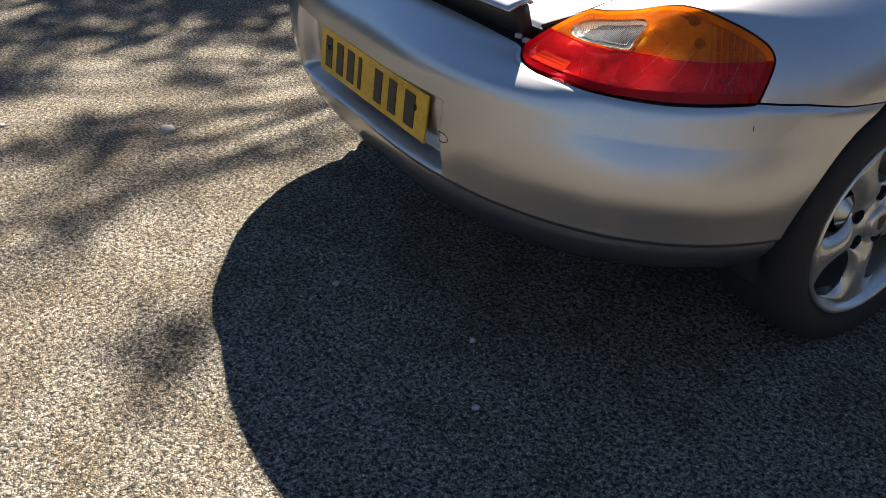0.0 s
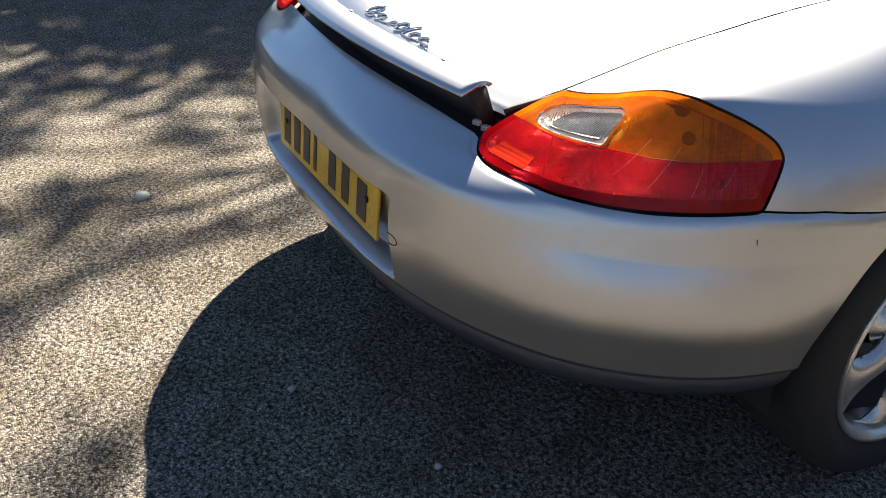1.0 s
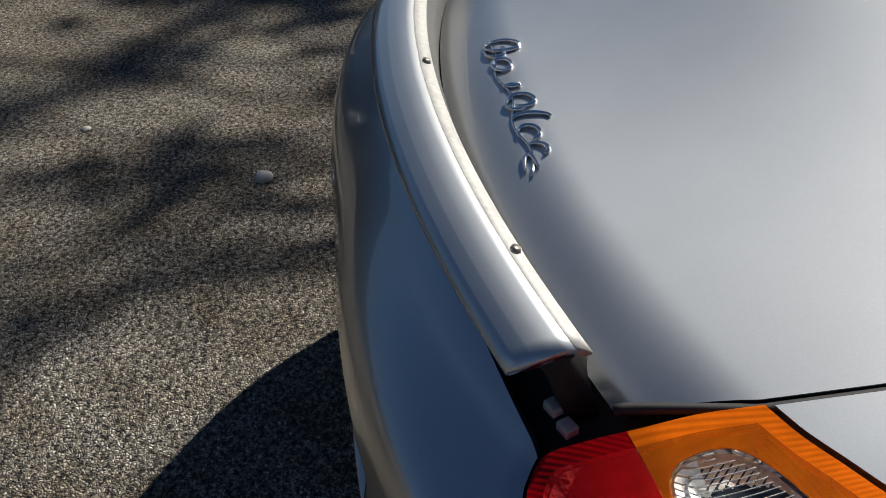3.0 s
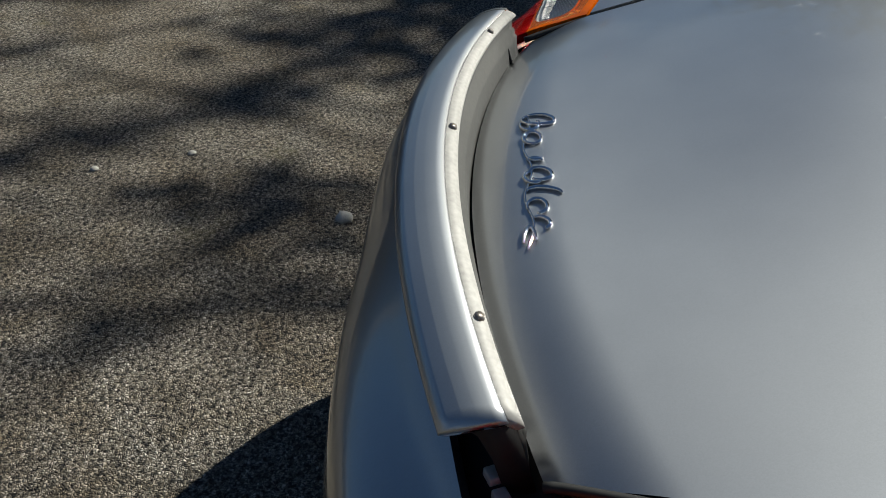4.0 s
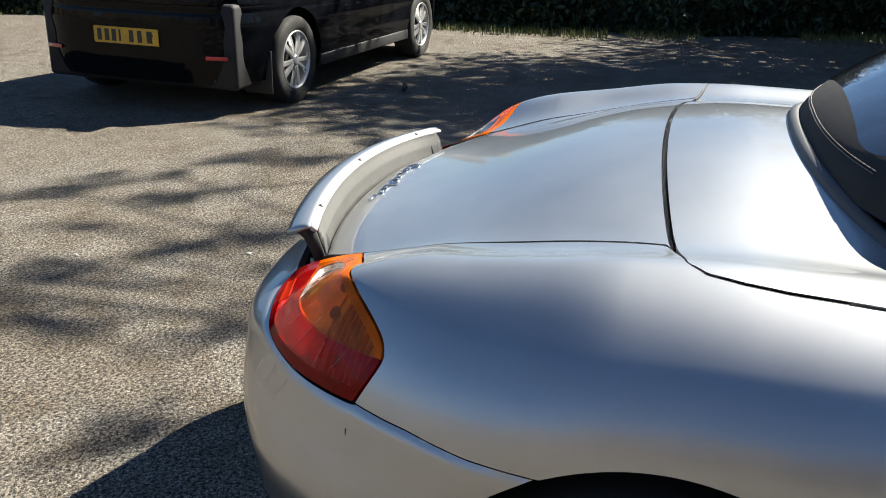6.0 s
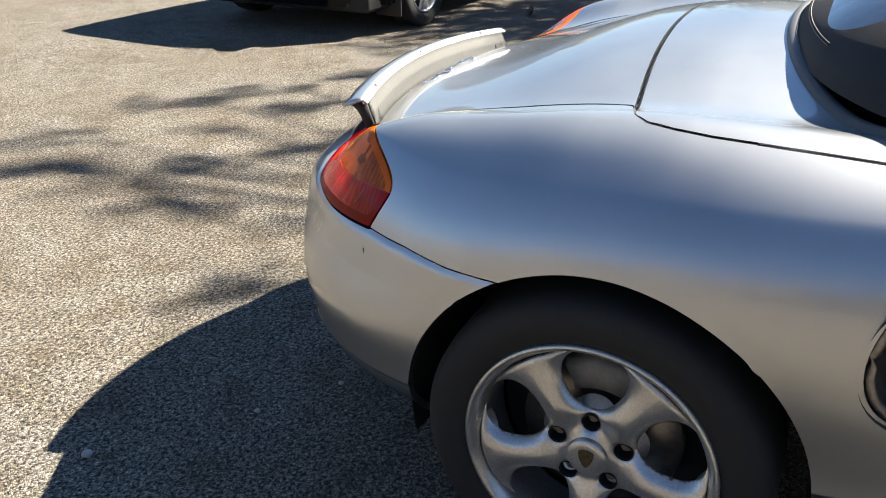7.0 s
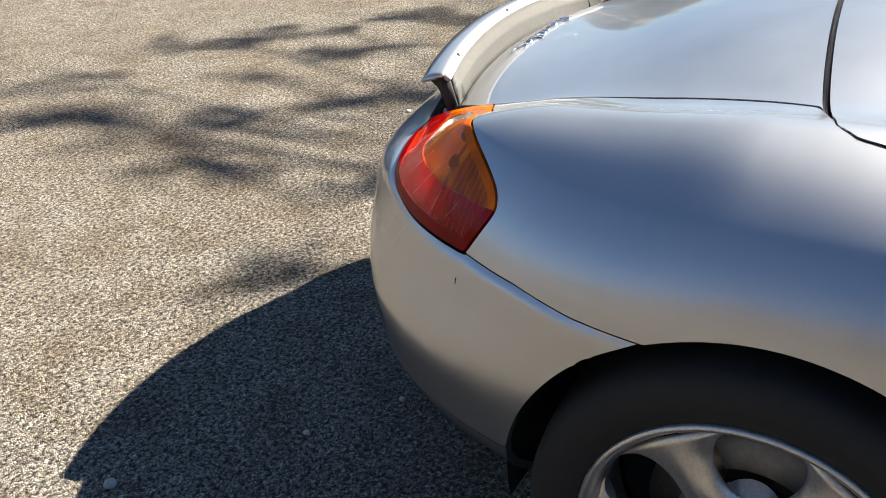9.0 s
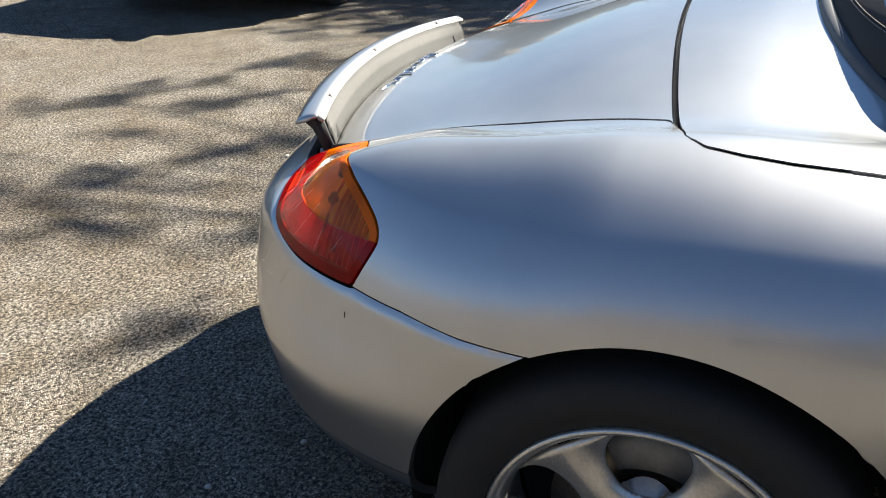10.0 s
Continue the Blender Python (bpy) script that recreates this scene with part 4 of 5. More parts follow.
# number plate with plain bars
def number_plate(parent, m, words="yellow number plate with black bars"):
    bm = box(bmesh.new(), (-0.26, -0.003, -0.0555), (0.26, 0.003, 0.0555), 0.002)
    bmesh.ops.transform(bm, matrix=m, verts=bm.verts)
    plate = part("number_plate", bm, YELLOW, parent, words, smooth=False)
    for k, x in enumerate((-0.213, -0.152, -0.095, -0.047, 0.045, 0.112, 0.190)):
        w = (0.018, 0.018, 0.018, 0.008, 0.018, 0.018, 0.022)[k]
        bm = box(bmesh.new(), (x - w, -0.0046, -0.0395), (x + w, -0.0032, 0.0395), 0.0006)
        bmesh.ops.transform(bm, matrix=m, verts=bm.verts)
        part("bar", bm, INK, plate, smooth=False)
    for x in (-0.213, 0.213):
        bm = bmesh.new()
        bmesh.ops.create_cone(bm, cap_ends=True, segments=12, radius1=0.007, radius2=0.005, depth=0.005)
        bmesh.ops.transform(bm, matrix=m @ Matrix.Translation((x, -0.006, 0.012)) @ Matrix.Rotation(radians(90), 4, "X"), verts=bm.verts)
        part("screw_cap", bm, INK, plate)
    return plate


number_plate(car, Matrix.Translation((0, -0.020, 0.478)) @ Matrix.Rotation(radians(-4), 4, "X"))


# wheels
def tyre_profile(r, rim, w):
    """half-rounded tyre section: (across, radius)"""
    return [(-w * 0.80, rim), (-w * 0.98, rim + (r - rim) * 0.35), (-w, rim + (r - rim) * 0.60), (-w * 0.93, r - 0.016), (-w * 0.80, r - 0.004), (-w * 0.5, r), (0.0, r + 0.001),
            (w * 0.5, r), (w * 0.80, r - 0.004), (w * 0.93, r - 0.016), (w, rim + (r - rim) * 0.60), (w * 0.98, rim + (r - rim) * 0.35), (w * 0.86, rim + 0.004), (w * 0.80, rim)]


R = 0.228


def hole_d(r, th):
    """distance to the nearest of five openings, positive outside"""
    d = (th - math.pi / 2 + math.pi / 5) % (2 * math.pi / 5) - math.pi / 5
    dr, dt = r * np.cos(d) - 0.149, r * np.sin(d)
    return (np.hypot(dr / 0.060, dt / (0.058 + 0.22 * dr)) - 1) * 0.055


def nut_d(r, th):
    d = (th - math.pi / 2 + math.pi / 5) % (2 * math.pi / 5) - math.pi / 5
    return np.hypot(r * np.cos(d) - 0.064, r * np.sin(d)) - 0.0165


def wheel_face(r, th):
    x = -0.010 - 0.016 * np.exp(-((r - 0.055) / 0.03) ** 2) - 0.040 * np.maximum(0, (r - 0.200) / 0.022) ** 2
    x = x - 0.024 * np.exp(-np.maximum(hole_d(r, th), 0) / 0.012) - 0.005 * np.exp(-np.maximum(nut_d(r, th), 0) / 0.004)
    return np.stack([x, r * np.cos(th), r * np.sin(th)], -1)


def roadster_wheel(at, turn):
    bm = lathe(bmesh.new(), [(-0.15, R - 0.012), (-0.045, R - 0.022), (-0.020, R - 0.018), (-0.006, R - 0.010), (-0.001, R - 0.005), (0.001, R), (-0.004, R + 0.004), (-0.012, R + 0.003)], 72)
    wheel = part("wheel", bm, ALLOY, car, "brake-dusted five-spoke alloy wheel with black tyre")
    f = patch(wheel_face, 0.030, R - 0.019, 60, 0.0, 2 * math.pi, 300, [lambda r, t, p: hole_d(r, t), lambda r, t, p: nut_d(r, t)])
    bm = shell(*f, depth=0.035, centre=(-0.5, 0, 0), roll=0.002)
    part("rim", bm, ALLOY, wheel, "five broad rounded spokes")
    part("tyre", lathe(bmesh.new(), [(h - 0.105, r) for h, r in tyre_profile(0.316, R - 0.004, 0.112)], 90), RUBBER, wheel)
    for v in wheel.children[-1].data.vertices:
        v.co.z = max(v.co.z, -0.3125)
    bm = lathe(bmesh.new(), [(-0.04, 0.037), (-0.013, 0.0368), (-0.010, 0.0345), (-0.0092, 0.024), (-0.009, 0.0)], 40)
    cap = part("centre_cap", bm, ALLOY, wheel, "grey centre cap with a worn crest")
    outline = loop_curve([(0.0, 0.019), (0.013, 0.015), (0.013, 0.002), (0.008, -0.011), (0.0, -0.019), (-0.008, -0.011), (-0.013, 0.002), (-0.013, 0.015)], 4)
    bm = bmesh.new()
    low, high = [bm.verts.new((-0.012, a, b)) for a, b in outline], [bm.verts.new((-0.0082, a, b)) for a, b in outline]
    for k in range(len(low)):
        bm.faces.new((low[k], low[(k + 1) % len(low)], high[(k + 1) % len(low)], high[k]))
    bm.faces.new(high)
    wheel_crest = part("crest", bm, GOLD, wheel, "small worn shield", smooth=False)
    for k in range(5):
        a = math.pi / 2 + 2 * math.pi * k / 5
        bm = bmesh.new()
        bmesh.ops.create_cone(bm, cap_ends=True, segments=6, radius1=0.011, radius2=0.009, depth=0.02)
        bmesh.ops.transform(bm, matrix=Matrix.Translation((-0.055, 0.064 * math.cos(a), 0.064 * math.sin(a))) @ Matrix.Rotation(radians(90), 4, "Y"), verts=bm.verts)
        part("wheel_bolt", bm, STEEL, wheel, smooth=False)
        bm = lathe(bmesh.new(), [(-0.062, 0.016), (-0.028, 0.0168)], 20)
        bmesh.ops.translate(bm, verts=bm.verts, vec=(0, 0.064 * math.cos(a), 0.064 * math.sin(a)))
        part("bolt_well", bm, CAVITY, wheel)
    part("brake_disc", lathe(bmesh.new(), [(-0.10, 0.07), (-0.10, 0.150), (-0.122, 0.150), (-0.122, 0.07)], 60), STEEL, wheel)
    bm = lathe(bmesh.new(), [(-0.09, 0.10), (-0.075, 0.105), (-0.075, 0.155), (-0.09, 0.162), (-0.13, 0.162)], 12, a0=radians(60), a1=radians(115))
    part("brake_caliper", bm, CALIPER, wheel)
    part("wheel_back", lathe(bmesh.new(), [(-0.16, 0.0), (-0.16, R - 0.015)], 40), CAVITY, wheel)
    wheel.matrix_basis = Matrix.Translation(at) @ turn
    return wheel


first = roadster_wheel((WHEEL_X, WHEEL_Y, WHEEL_Z + 0.0087), Matrix())
for at, turn in (((-WHEEL_X, WHEEL_Y, WHEEL_Z - 0.034), math.pi), ((WHEEL_X - 0.02, FRONT_Y, WHEEL_Z + 0.0087), 0.0), ((-WHEEL_X + 0.02, FRONT_Y, WHEEL_Z - 0.034), math.pi)):
    o = first.copy()
    scene.collection.objects.link(o)
    o.matrix_basis = Matrix.Translation(at) @ Matrix.Rotation(turn, 4, "Z")
    for c in first.children:
        k = c.copy()
        scene.collection.objects.link(k)
        k.parent = o
for y in (ARCH[0], FRONT_Y):
    for f in (1, -1):
        bm = lathe(bmesh.new(), [(0.52, ARCH[2] - 0.01), (0.78, ARCH[2] + 0.004), (0.836, ARCH[2] + 0.006)], 40, a0=radians(-12), a1=radians(192))
        lathe(bm, [(0.52, 0.05), (0.52, ARCH[2] - 0.01)], 40, a0=radians(-12), a1=radians(192))
        bmesh.ops.transform(bm, matrix=Matrix.Translation((0, y, ARCH[1])) @ Matrix.Diagonal((f, 1, 1, 1)), verts=bm.verts)
        part("wheel_arch", bm, CAVITY, car, "black wheel arch liner")
part("floor_pan", box(bmesh.new(), (-0.79, 1.20, 0.20), (0.79, 2.8, 0.24), 0.01), CAVITY, car)
part("undertray", box(bmesh.new(), (-0.50, 0.14, 0.270), (0.50, 1.20, 0.285), 0.004), CAVITY, car)
# the body leans a little towards its right wheels
pivot = Matrix.Translation((0.5, 0, 0.75))
car.matrix_basis = pivot @ Matrix.Rotation(radians(1.4), 4, "Y") @ pivot.inverted() @ car.matrix_basis

# ---------------------------------------------------------------- black hatchback
HATCH = Matrix.Translation((-3.42, -3.02, 0)) @ Matrix.Rotation(radians(87.5), 4, "Z")


def hatch_body(s, v):
    """skin of the hatchback, tail at y = 0, nose ahead at y = 4.2: v 0..1 down the side"""
    th = np.clip(s, 0, 1) * np.pi / 2
    x, y = 0.895 * np.sin(th) ** (2 / 4.5), 0.7 - 0.70 * np.cos(th) ** (2 / 2.4)
    y = np.where(s > 1, 0.7 + np.clip(s - 1, 0, 1) * 2.7, y)
    x = np.where(s > 1, 0.895, x)
    f = np.clip(s - 2, 0, 1) * np.pi / 2
    y = np.where(s > 2, 3.4 + 0.8 * np.sin(f) ** (2 / 2.6), y)
    x = np.where(s > 2, 0.895 * np.maximum(np.cos(f), 0) ** (2 / 4), x)
    z = 0.99 - v * 0.77
    k = 1 - 0.06 * sm((z - 0.72) / 0.3) - 0.05 * sm((0.42 - z) / 0.25) + 0.012 * np.exp(-((z - 0.60) / 0.06) ** 2) - 0.008 * np.exp(-((z - 0.69) / 0.012) ** 2)
    c = np.clip(y, 0.7, 3.4)
    return np.stack([x * k, c + (y - c) * k, z], -1)


hatch = thing("hatchback", HATCH.translation, "black five-door hatchback parked on asphalt, dusty, seen from behind", "car")


def hatch_part(name, bm, mat, parent=None, label="", smooth=True):
    bmesh.ops.transform(bm, matrix=HATCH, verts=bm.verts)
    return part(name, bm, mat, parent or hatch, label, smooth)


HA = ((0.76, 0.315, 0.375), (3.355, 0.315, 0.375))


def hatch_arch(p):
    return np.minimum(*[np.hypot(p[..., 1] - y, p[..., 2] - z) - r for y, z, r in HA])


vf = patch(hatch_body, 0, 0.86, 60, 0, 1, 70, [lambda s, v, p: hatch_arch(p), lambda s, v, p: (v - 0.33), lambda s, v, p: 0.45 - p[..., 1]])
hatch_part("rear_bumper", shell(*vf, mirror="both", depth=0.02, centre=(0, 2, 0.3)), BLACKPAINT, label="black rear bumper")
vf = patch(hatch_body, 0, 0.72, 40, 0, 0.5, 40, [lambda s, v, p: 0.325 - v, lambda s, v, p: 0.70 - p[..., 0]])
hatch_part("tailgate", shell(*vf, mirror="both", depth=0.02, centre=(0, 2, 0.3)), BLACKPAINT)
vf = patch(hatch_body, 0.5, 3, 170, 0, 1, 70, [lambda s, v, p: hatch_arch(p), lambda s, v, p: np.where(p[..., 1] < 0.455, 0.325 - v, 1.0), lambda s, v, p: np.where(p[..., 1] < 0.40, p[..., 0] - 0.705, 1.0),
           lambda s, v, p: np.minimum(np.abs(p[..., 1] - 1.28) - 0.003, np.abs(p[..., 1] - 2.36) - 0.003) + 9.0 * (p[..., 2] < 0.36)])
hatch_part("body_side", shell(*vf, mirror="both", depth=0.02, centre=(0, 2, 0.3)), BLACKPAINT)
bm = bmesh.new()
rows = []
for y0, z0, w0 in ((0.04, 0.99, 0.82), (0.10, 1.10, 0.76), (0.32, 1.40, 0.62), (0.7, 1.47, 0.60), (1.7, 1.48, 0.61), (2.3, 1.36, 0.64), (3.0, 1.00, 0.80), (3.4, 0.985, 0.83), (4.0, 0.90, 0.70)):
    rows.append([bm.verts.new((w0 * t, y0, z0 - 0.05 * abs(t) ** 4)) for t in np.linspace(-1, 1, 9)])
for a, b in zip(rows, rows[1:]):
    for k in range(8):
        bm.faces.new((a[k], a[k + 1], b[k + 1], b[k]))
hatch_part("roof", bm, BLACKPAINT)
for f in (-1, 1):
    bm = bmesh.new()
    lo = [bm.verts.new((f * 0.835, y, 0.985)) for y in (0.1, 0.7, 1.5, 2.3, 3.0)]
    hi = [bm.verts.new((f * w, y, z)) for y, z, w in ((0.12, 1.06, 0.75), (0.7, 1.42, 0.6), (1.5, 1.43, 0.61), (2.3, 1.31, 0.64), (3.0, 0.99, 0.8))]
    for k in range(4):
        bm.faces.new((lo[k], lo[k + 1], hi[k + 1], hi[k]))
    hatch_part("side_window", bm, GLASS)
plate_m = HATCH @ Matrix.Translation((0.0, -0.008, 0.515))
hatch_part("diffuser", box(bmesh.new(), (-0.62, 0.09, 0.215), (0.62, 0.16, 0.30), 0.012), PLASTIC, label="black plastic lower bumper edge")
number_plate(hatch, plate_m)
for f in (-1, 1):
    bm = box(bmesh.new(), (-0.075, -0.006, -0.014), (0.075, 0.006, 0.014), 0.004)
    bmesh.ops.transform(bm, matrix=Matrix.Translation((f * 0.66, 0.058, 0.40)) @ Matrix.Rotation(radians(16 * f), 4, "Z"), verts=bm.verts)
    hatch_part("reflector", bm, REDREFLEX, label="red bumper reflector")
    bm = box(bmesh.new(), (f * 0.76 - 0.11, 0.405, 0.12), (f * 0.76 + 0.11, 0.425, 0.42), 0.008)
    hatch_part("mud_flap", bm, PLASTIC, label="black mud flap behind the rear wheel")
    bm = box(bmesh.new(), (f * 0.87 - 0.02, 1.16, 0.22), (f * 0.87 + 0.012, 3.0, 0.31), 0.012)
    hatch_part("sill", bm, PLASTIC)
hatch_part("underbody", box(bmesh.new(), (-0.78, 0.1, 0.18), (0.78, 4.0, 0.75), 0.03), CAVITY)


def hatch_wheel():
    bm = lathe(bmesh.new(), [(-0.14, 0.195), (-0.03, 0.190), (-0.006, 0.198), (0.0, 0.205), (-0.004, 0.211), (-0.012, 0.21)], 60)
    w = part("wheel", bm, ALLOY2, hatch, "bright alloy wheel with paired thin spokes")
    part("tyre", lathe(bmesh.new(), [(h - 0.095, r) for h, r in tyre_profile(0.316, 0.206, 0.103)], 64), RUBBER, w)
    for k in range(10):
        a = 2 * math.pi * (k + (0.12 if k % 2 else -0.12)) / 10
        bm = bmesh.new()
        ring = []
        for r, half, x, deep in ((0.03, 0.013, -0.012, 0.02), (0.10, 0.014, -0.006, 0.022), (0.197, 0.021, -0.014, 0.02)):
            ring.append([bm.verts.new(p) for p in ((x - deep, r, -half), (x, r, -half * 0.75), (x, r, half * 0.75), (x - deep, r, half))])
        for p, q in zip(ring, ring[1:]):
            for j in range(4):
                bm.faces.new((p[j], p[(j + 1) % 4], q[(j + 1) % 4], q[j]))
        bm.faces.new(ring[-1]), bm.faces.new(ring[0][::-1])
        bmesh.ops.transform(bm, matrix=Matrix.Rotation(a, 4, "X"), verts=bm.verts)
        part("spoke", bm, ALLOY2, w, smooth=False)
    part("centre_cap", lathe(bmesh.new(), [(-0.03, 0.04), (-0.006, 0.036), (-0.003, 0.03), (-0.003, 0.0)], 30), ALLOY2, w)
    part("wheel_back", lathe(bmesh.new(), [(-0.09, 0.0), (-0.09, 0.192)], 40), CAVITY, w)
    return w


hw = hatch_wheel()
places = [(0.885, HA[0][0], 0.0), (-0.885, HA[0][0], math.pi), (0.885, HA[1][0], 0.0), (-0.885, HA[1][0], math.pi)]
for k, (x, y, a) in enumerate(places):
    m = HATCH @ Matrix.Translation((x, y, 0.316)) @ Matrix.Rotation(a, 4, "Z")
    if k == 0:
        hw.matrix_basis = m
        continue
    o = hw.copy()
    scene.collection.objects.link(o)
    o.matrix_basis = m
    for c in hw.children:
        q = c.copy()
        scene.collection.objects.link(q)
        q.parent = o

# ---------------------------------------------------------------- verge, hedge, trees
HEDGE_LINE = [(-5.3, -14.3), (-8.0, -8.68), (-9.27, -5.88), (-9.82, -2.8), (-10.1, -0.54), (-11.2, 1.97), (-12.4, 4.7), (-12.5, 14.0)]


def along(line, t):
    k = min(int(t), len(line) - 2)
    a, b = Vector((*line[k], 0)), Vector((*line[k + 1], 0))
    d = (b - a).normalized()
    return a.lerp(b, t - k), d, Vector((d.y, -d.x, 0))


rng = random.Random(7)


def leaf_quad(verts, faces, c, size, r):
    n = Vector((r.uniform(-1, 1), r.uniform(-1, 1), r.uniform(-0.3, 1))).normalized()
    a = n.cross(Vector((r.uniform(-1, 1), r.uniform(-1, 1), 0.3))).normalized()
    b = n.cross(a)
    k = len(verts)
    verts += [c - a * size, c + b * size * 0.5 + n * size * 0.15, c + a * size, c - b * size * 0.5 + n * size * 0.15]
    faces.append((k, k + 1, k + 2, k + 3))


def from_lists(verts, faces):
    me = bpy.data.meshes.new("tmp")
    me.from_pydata([tuple(v) for v in verts], [], faces)
    bm = bmesh.new()
    bm.from_mesh(me)
    bpy.data.meshes.remove(me)
    return bm


# hedge: a leafy bank, its core dark soil
bm = bmesh.new()
rows = []
for i in range(0, 101):
    p, d, n = along(HEDGE_LINE, i / 100 * (len(HEDGE_LINE) - 1) * 0.9999)
    row = []
    for j, (o, z) in enumerate(((0.35, -0.02), (0.15, 0.4), (-0.05, 0.9), (-0.4, 1.4), (-1.2, 1.65), (-2.6, 1.6), (-3.2, -0.02))):
        w = 0.25 * noise.noise((p.x * 0.8, p.y * 0.8, z * 1.3))
        row.append(bm.verts.new(p + n * (o + w) + Vector((0, 0, z + (w if j else 0)))))
    rows.append(row)
for a, b in zip(rows, rows[1:]):
    for k in range(len(a) - 1):
        bm.faces.new((a[k], a[k + 1], b[k + 1], b[k]))
tagged(part("hedge_bank", bm, SOIL), "dark earth bank under the hedge", "bank", kind="structure")
verts, faces = [], []
for i in range(34000):
    p, d, n = along(HEDGE_LINE, rng.random() * (len(HEDGE_LINE) - 1) * 0.9999)
    z = 1.7 * rng.random() ** 1.3
    o = np.interp(z, (0, 0.4, 0.9, 1.4, 1.65), (0.38, 0.2, 0.0, -0.35, -1.1)) + rng.uniform(-0.1, 0.22)
    w = 0.25 * noise.noise((p.x * 0.8, p.y * 0.8, z * 1.3))
    leaf_quad(verts, faces, p + n * (o + w) + Vector((0, 0, z)), rng.uniform(0.03, 0.075), rng)
tagged(part("hedge", from_lists(verts, faces), HEDGE, smooth=False), "dark ivy and bramble hedge in shade", "hedge", kind="stuff")
verts, faces = [], []
for i in range(16000):
    p, d, n = along(HEDGE_LINE, rng.random() * (len(HEDGE_LINE) - 1) * 0.9999)
    o = 0.35 + abs(rng.gauss(0, 0.42))
    c = p + n * o
    if noise.noise((c.x * 0.6, c.y * 0.6, 3.0)) < -0.05 + 0.5 * (o - 0.5):
        continue
    h, lean, a = rng.uniform(0.03, 0.10), rng.uniform(-0.04, 0.04), rng.uniform(0, math.pi)
    w = Vector((math.cos(a), math.sin(a), 0)) * 0.006
    k = len(verts)
    verts += [c - w, c + w, c + Vector((lean, lean * 0.5, h))]
    faces.append((k, k + 1, k + 2))
tagged(part("grass", from_lists(verts, faces), GRASS, smooth=False), "thin dry grass along the foot of the hedge", "grass", kind="stuff")


# trees towards the sun, whose boughs shade the asphalt
def lifted(gx, gy, h):
    """the place at a height h whose shadow falls on (gx, gy)"""
    return Vector((gx + SUN.x / SUN.z * h, gy + SUN.y / SUN.z * h, h))


def bough(bm, verts, faces, a, b, ha, hb, r, rand, clumps):
    """a thin bough with side twigs and loose clumps of young leaves"""
    p, q = lifted(*a, ha), lifted(*b, hb)
    n = 8
    pts = [p.lerp(q, k / n) + Vector((rand.gauss(0, 0.05), rand.gauss(0, 0.05), rand.gauss(0, 0.05))) * (k > 0) for k in range(n + 1)]
    tube(bm, pts, [r * (1 - 0.8 * k / n) for k in range(n + 1)], 5)
    for _ in range(9 if r >= 0.0145 else 5):
        c = pts[rand.randrange(1, n + 1)]
        e = c + Vector((rand.gauss(0, 0.22), rand.gauss(0, 0.22), rand.gauss(0, 0.15)))
        tube(bm, [c, c.lerp(e, 0.5) + Vector((0, 0, 0.03)), e], [r * 0.35, r * 0.25, r * 0.12], 4)
        for _ in range(10):
            leaf_quad(verts, faces, c.lerp(e, rand.random()) + Vector((rand.gauss(0, 0.03), rand.gauss(0, 0.03), rand.gauss(0, 0.03))), rand.uniform(0.02, 0.04), rand)
    for _ in range(max(1, round(clumps * (1.0 if r >= 0.019 else 0.28 if a[0] > -1.3 and a[1] > -1.0 else 0.60)))):
        t = rand.random()
        c = p.lerp(q, t) + Vector((rand.gauss(0, 0.07), rand.gauss(0, 0.07), rand.gauss(0, 0.05)))
        along_b = (q - p).normalized()
        size = rand.uniform(0.05, 0.11)
        for _ in range(46):
            o = along_b * rand.gauss(0, size * 1.7) + Vector((rand.gauss(0, size * 0.6), rand.gauss(0, size * 0.6), rand.gauss(0, size * 0.6)))
            leaf_quad(verts, faces, c + o, rand.uniform(0.018, 0.040), rand)


def tree(at, boughs, height, seed, label):
    rand = random.Random(seed)
    t = thing("tree", (*at, 0), label, "tree")
    bm, verts, faces = bmesh.new(), [], []
    top = Vector((*at, height))
    tube(bm, [Vector((*at, -0.05)), Vector((at[0] + 0.1, at[1], height * 0.35)), Vector((at[0] - 0.1, at[1] + 0.1, height * 0.7)), top], [0.26, 0.20, 0.14, 0.05], 10)
    lb = bmesh.new()
    for a, b, ha, hb, r, clumps in boughs:
        start = lifted(*a, ha)
        foot = Vector((at[0], at[1], max(1.8, min(height - 0.4, start.z - 0.8))))
        mid = foot.lerp(start, 0.5) + Vector((0, 0, 0.35))
        tube(bm, [foot, mid, start], [0.020, 0.012, r], 6)
        bough(lb, verts, faces, a, b, ha, hb, r, rand, clumps)
    part("trunk", bm, BARK, t)
    part("boughs", lb, BARK, t)
    part("crown", from_lists(verts, faces), LEAF, t, smooth=False)
    return t


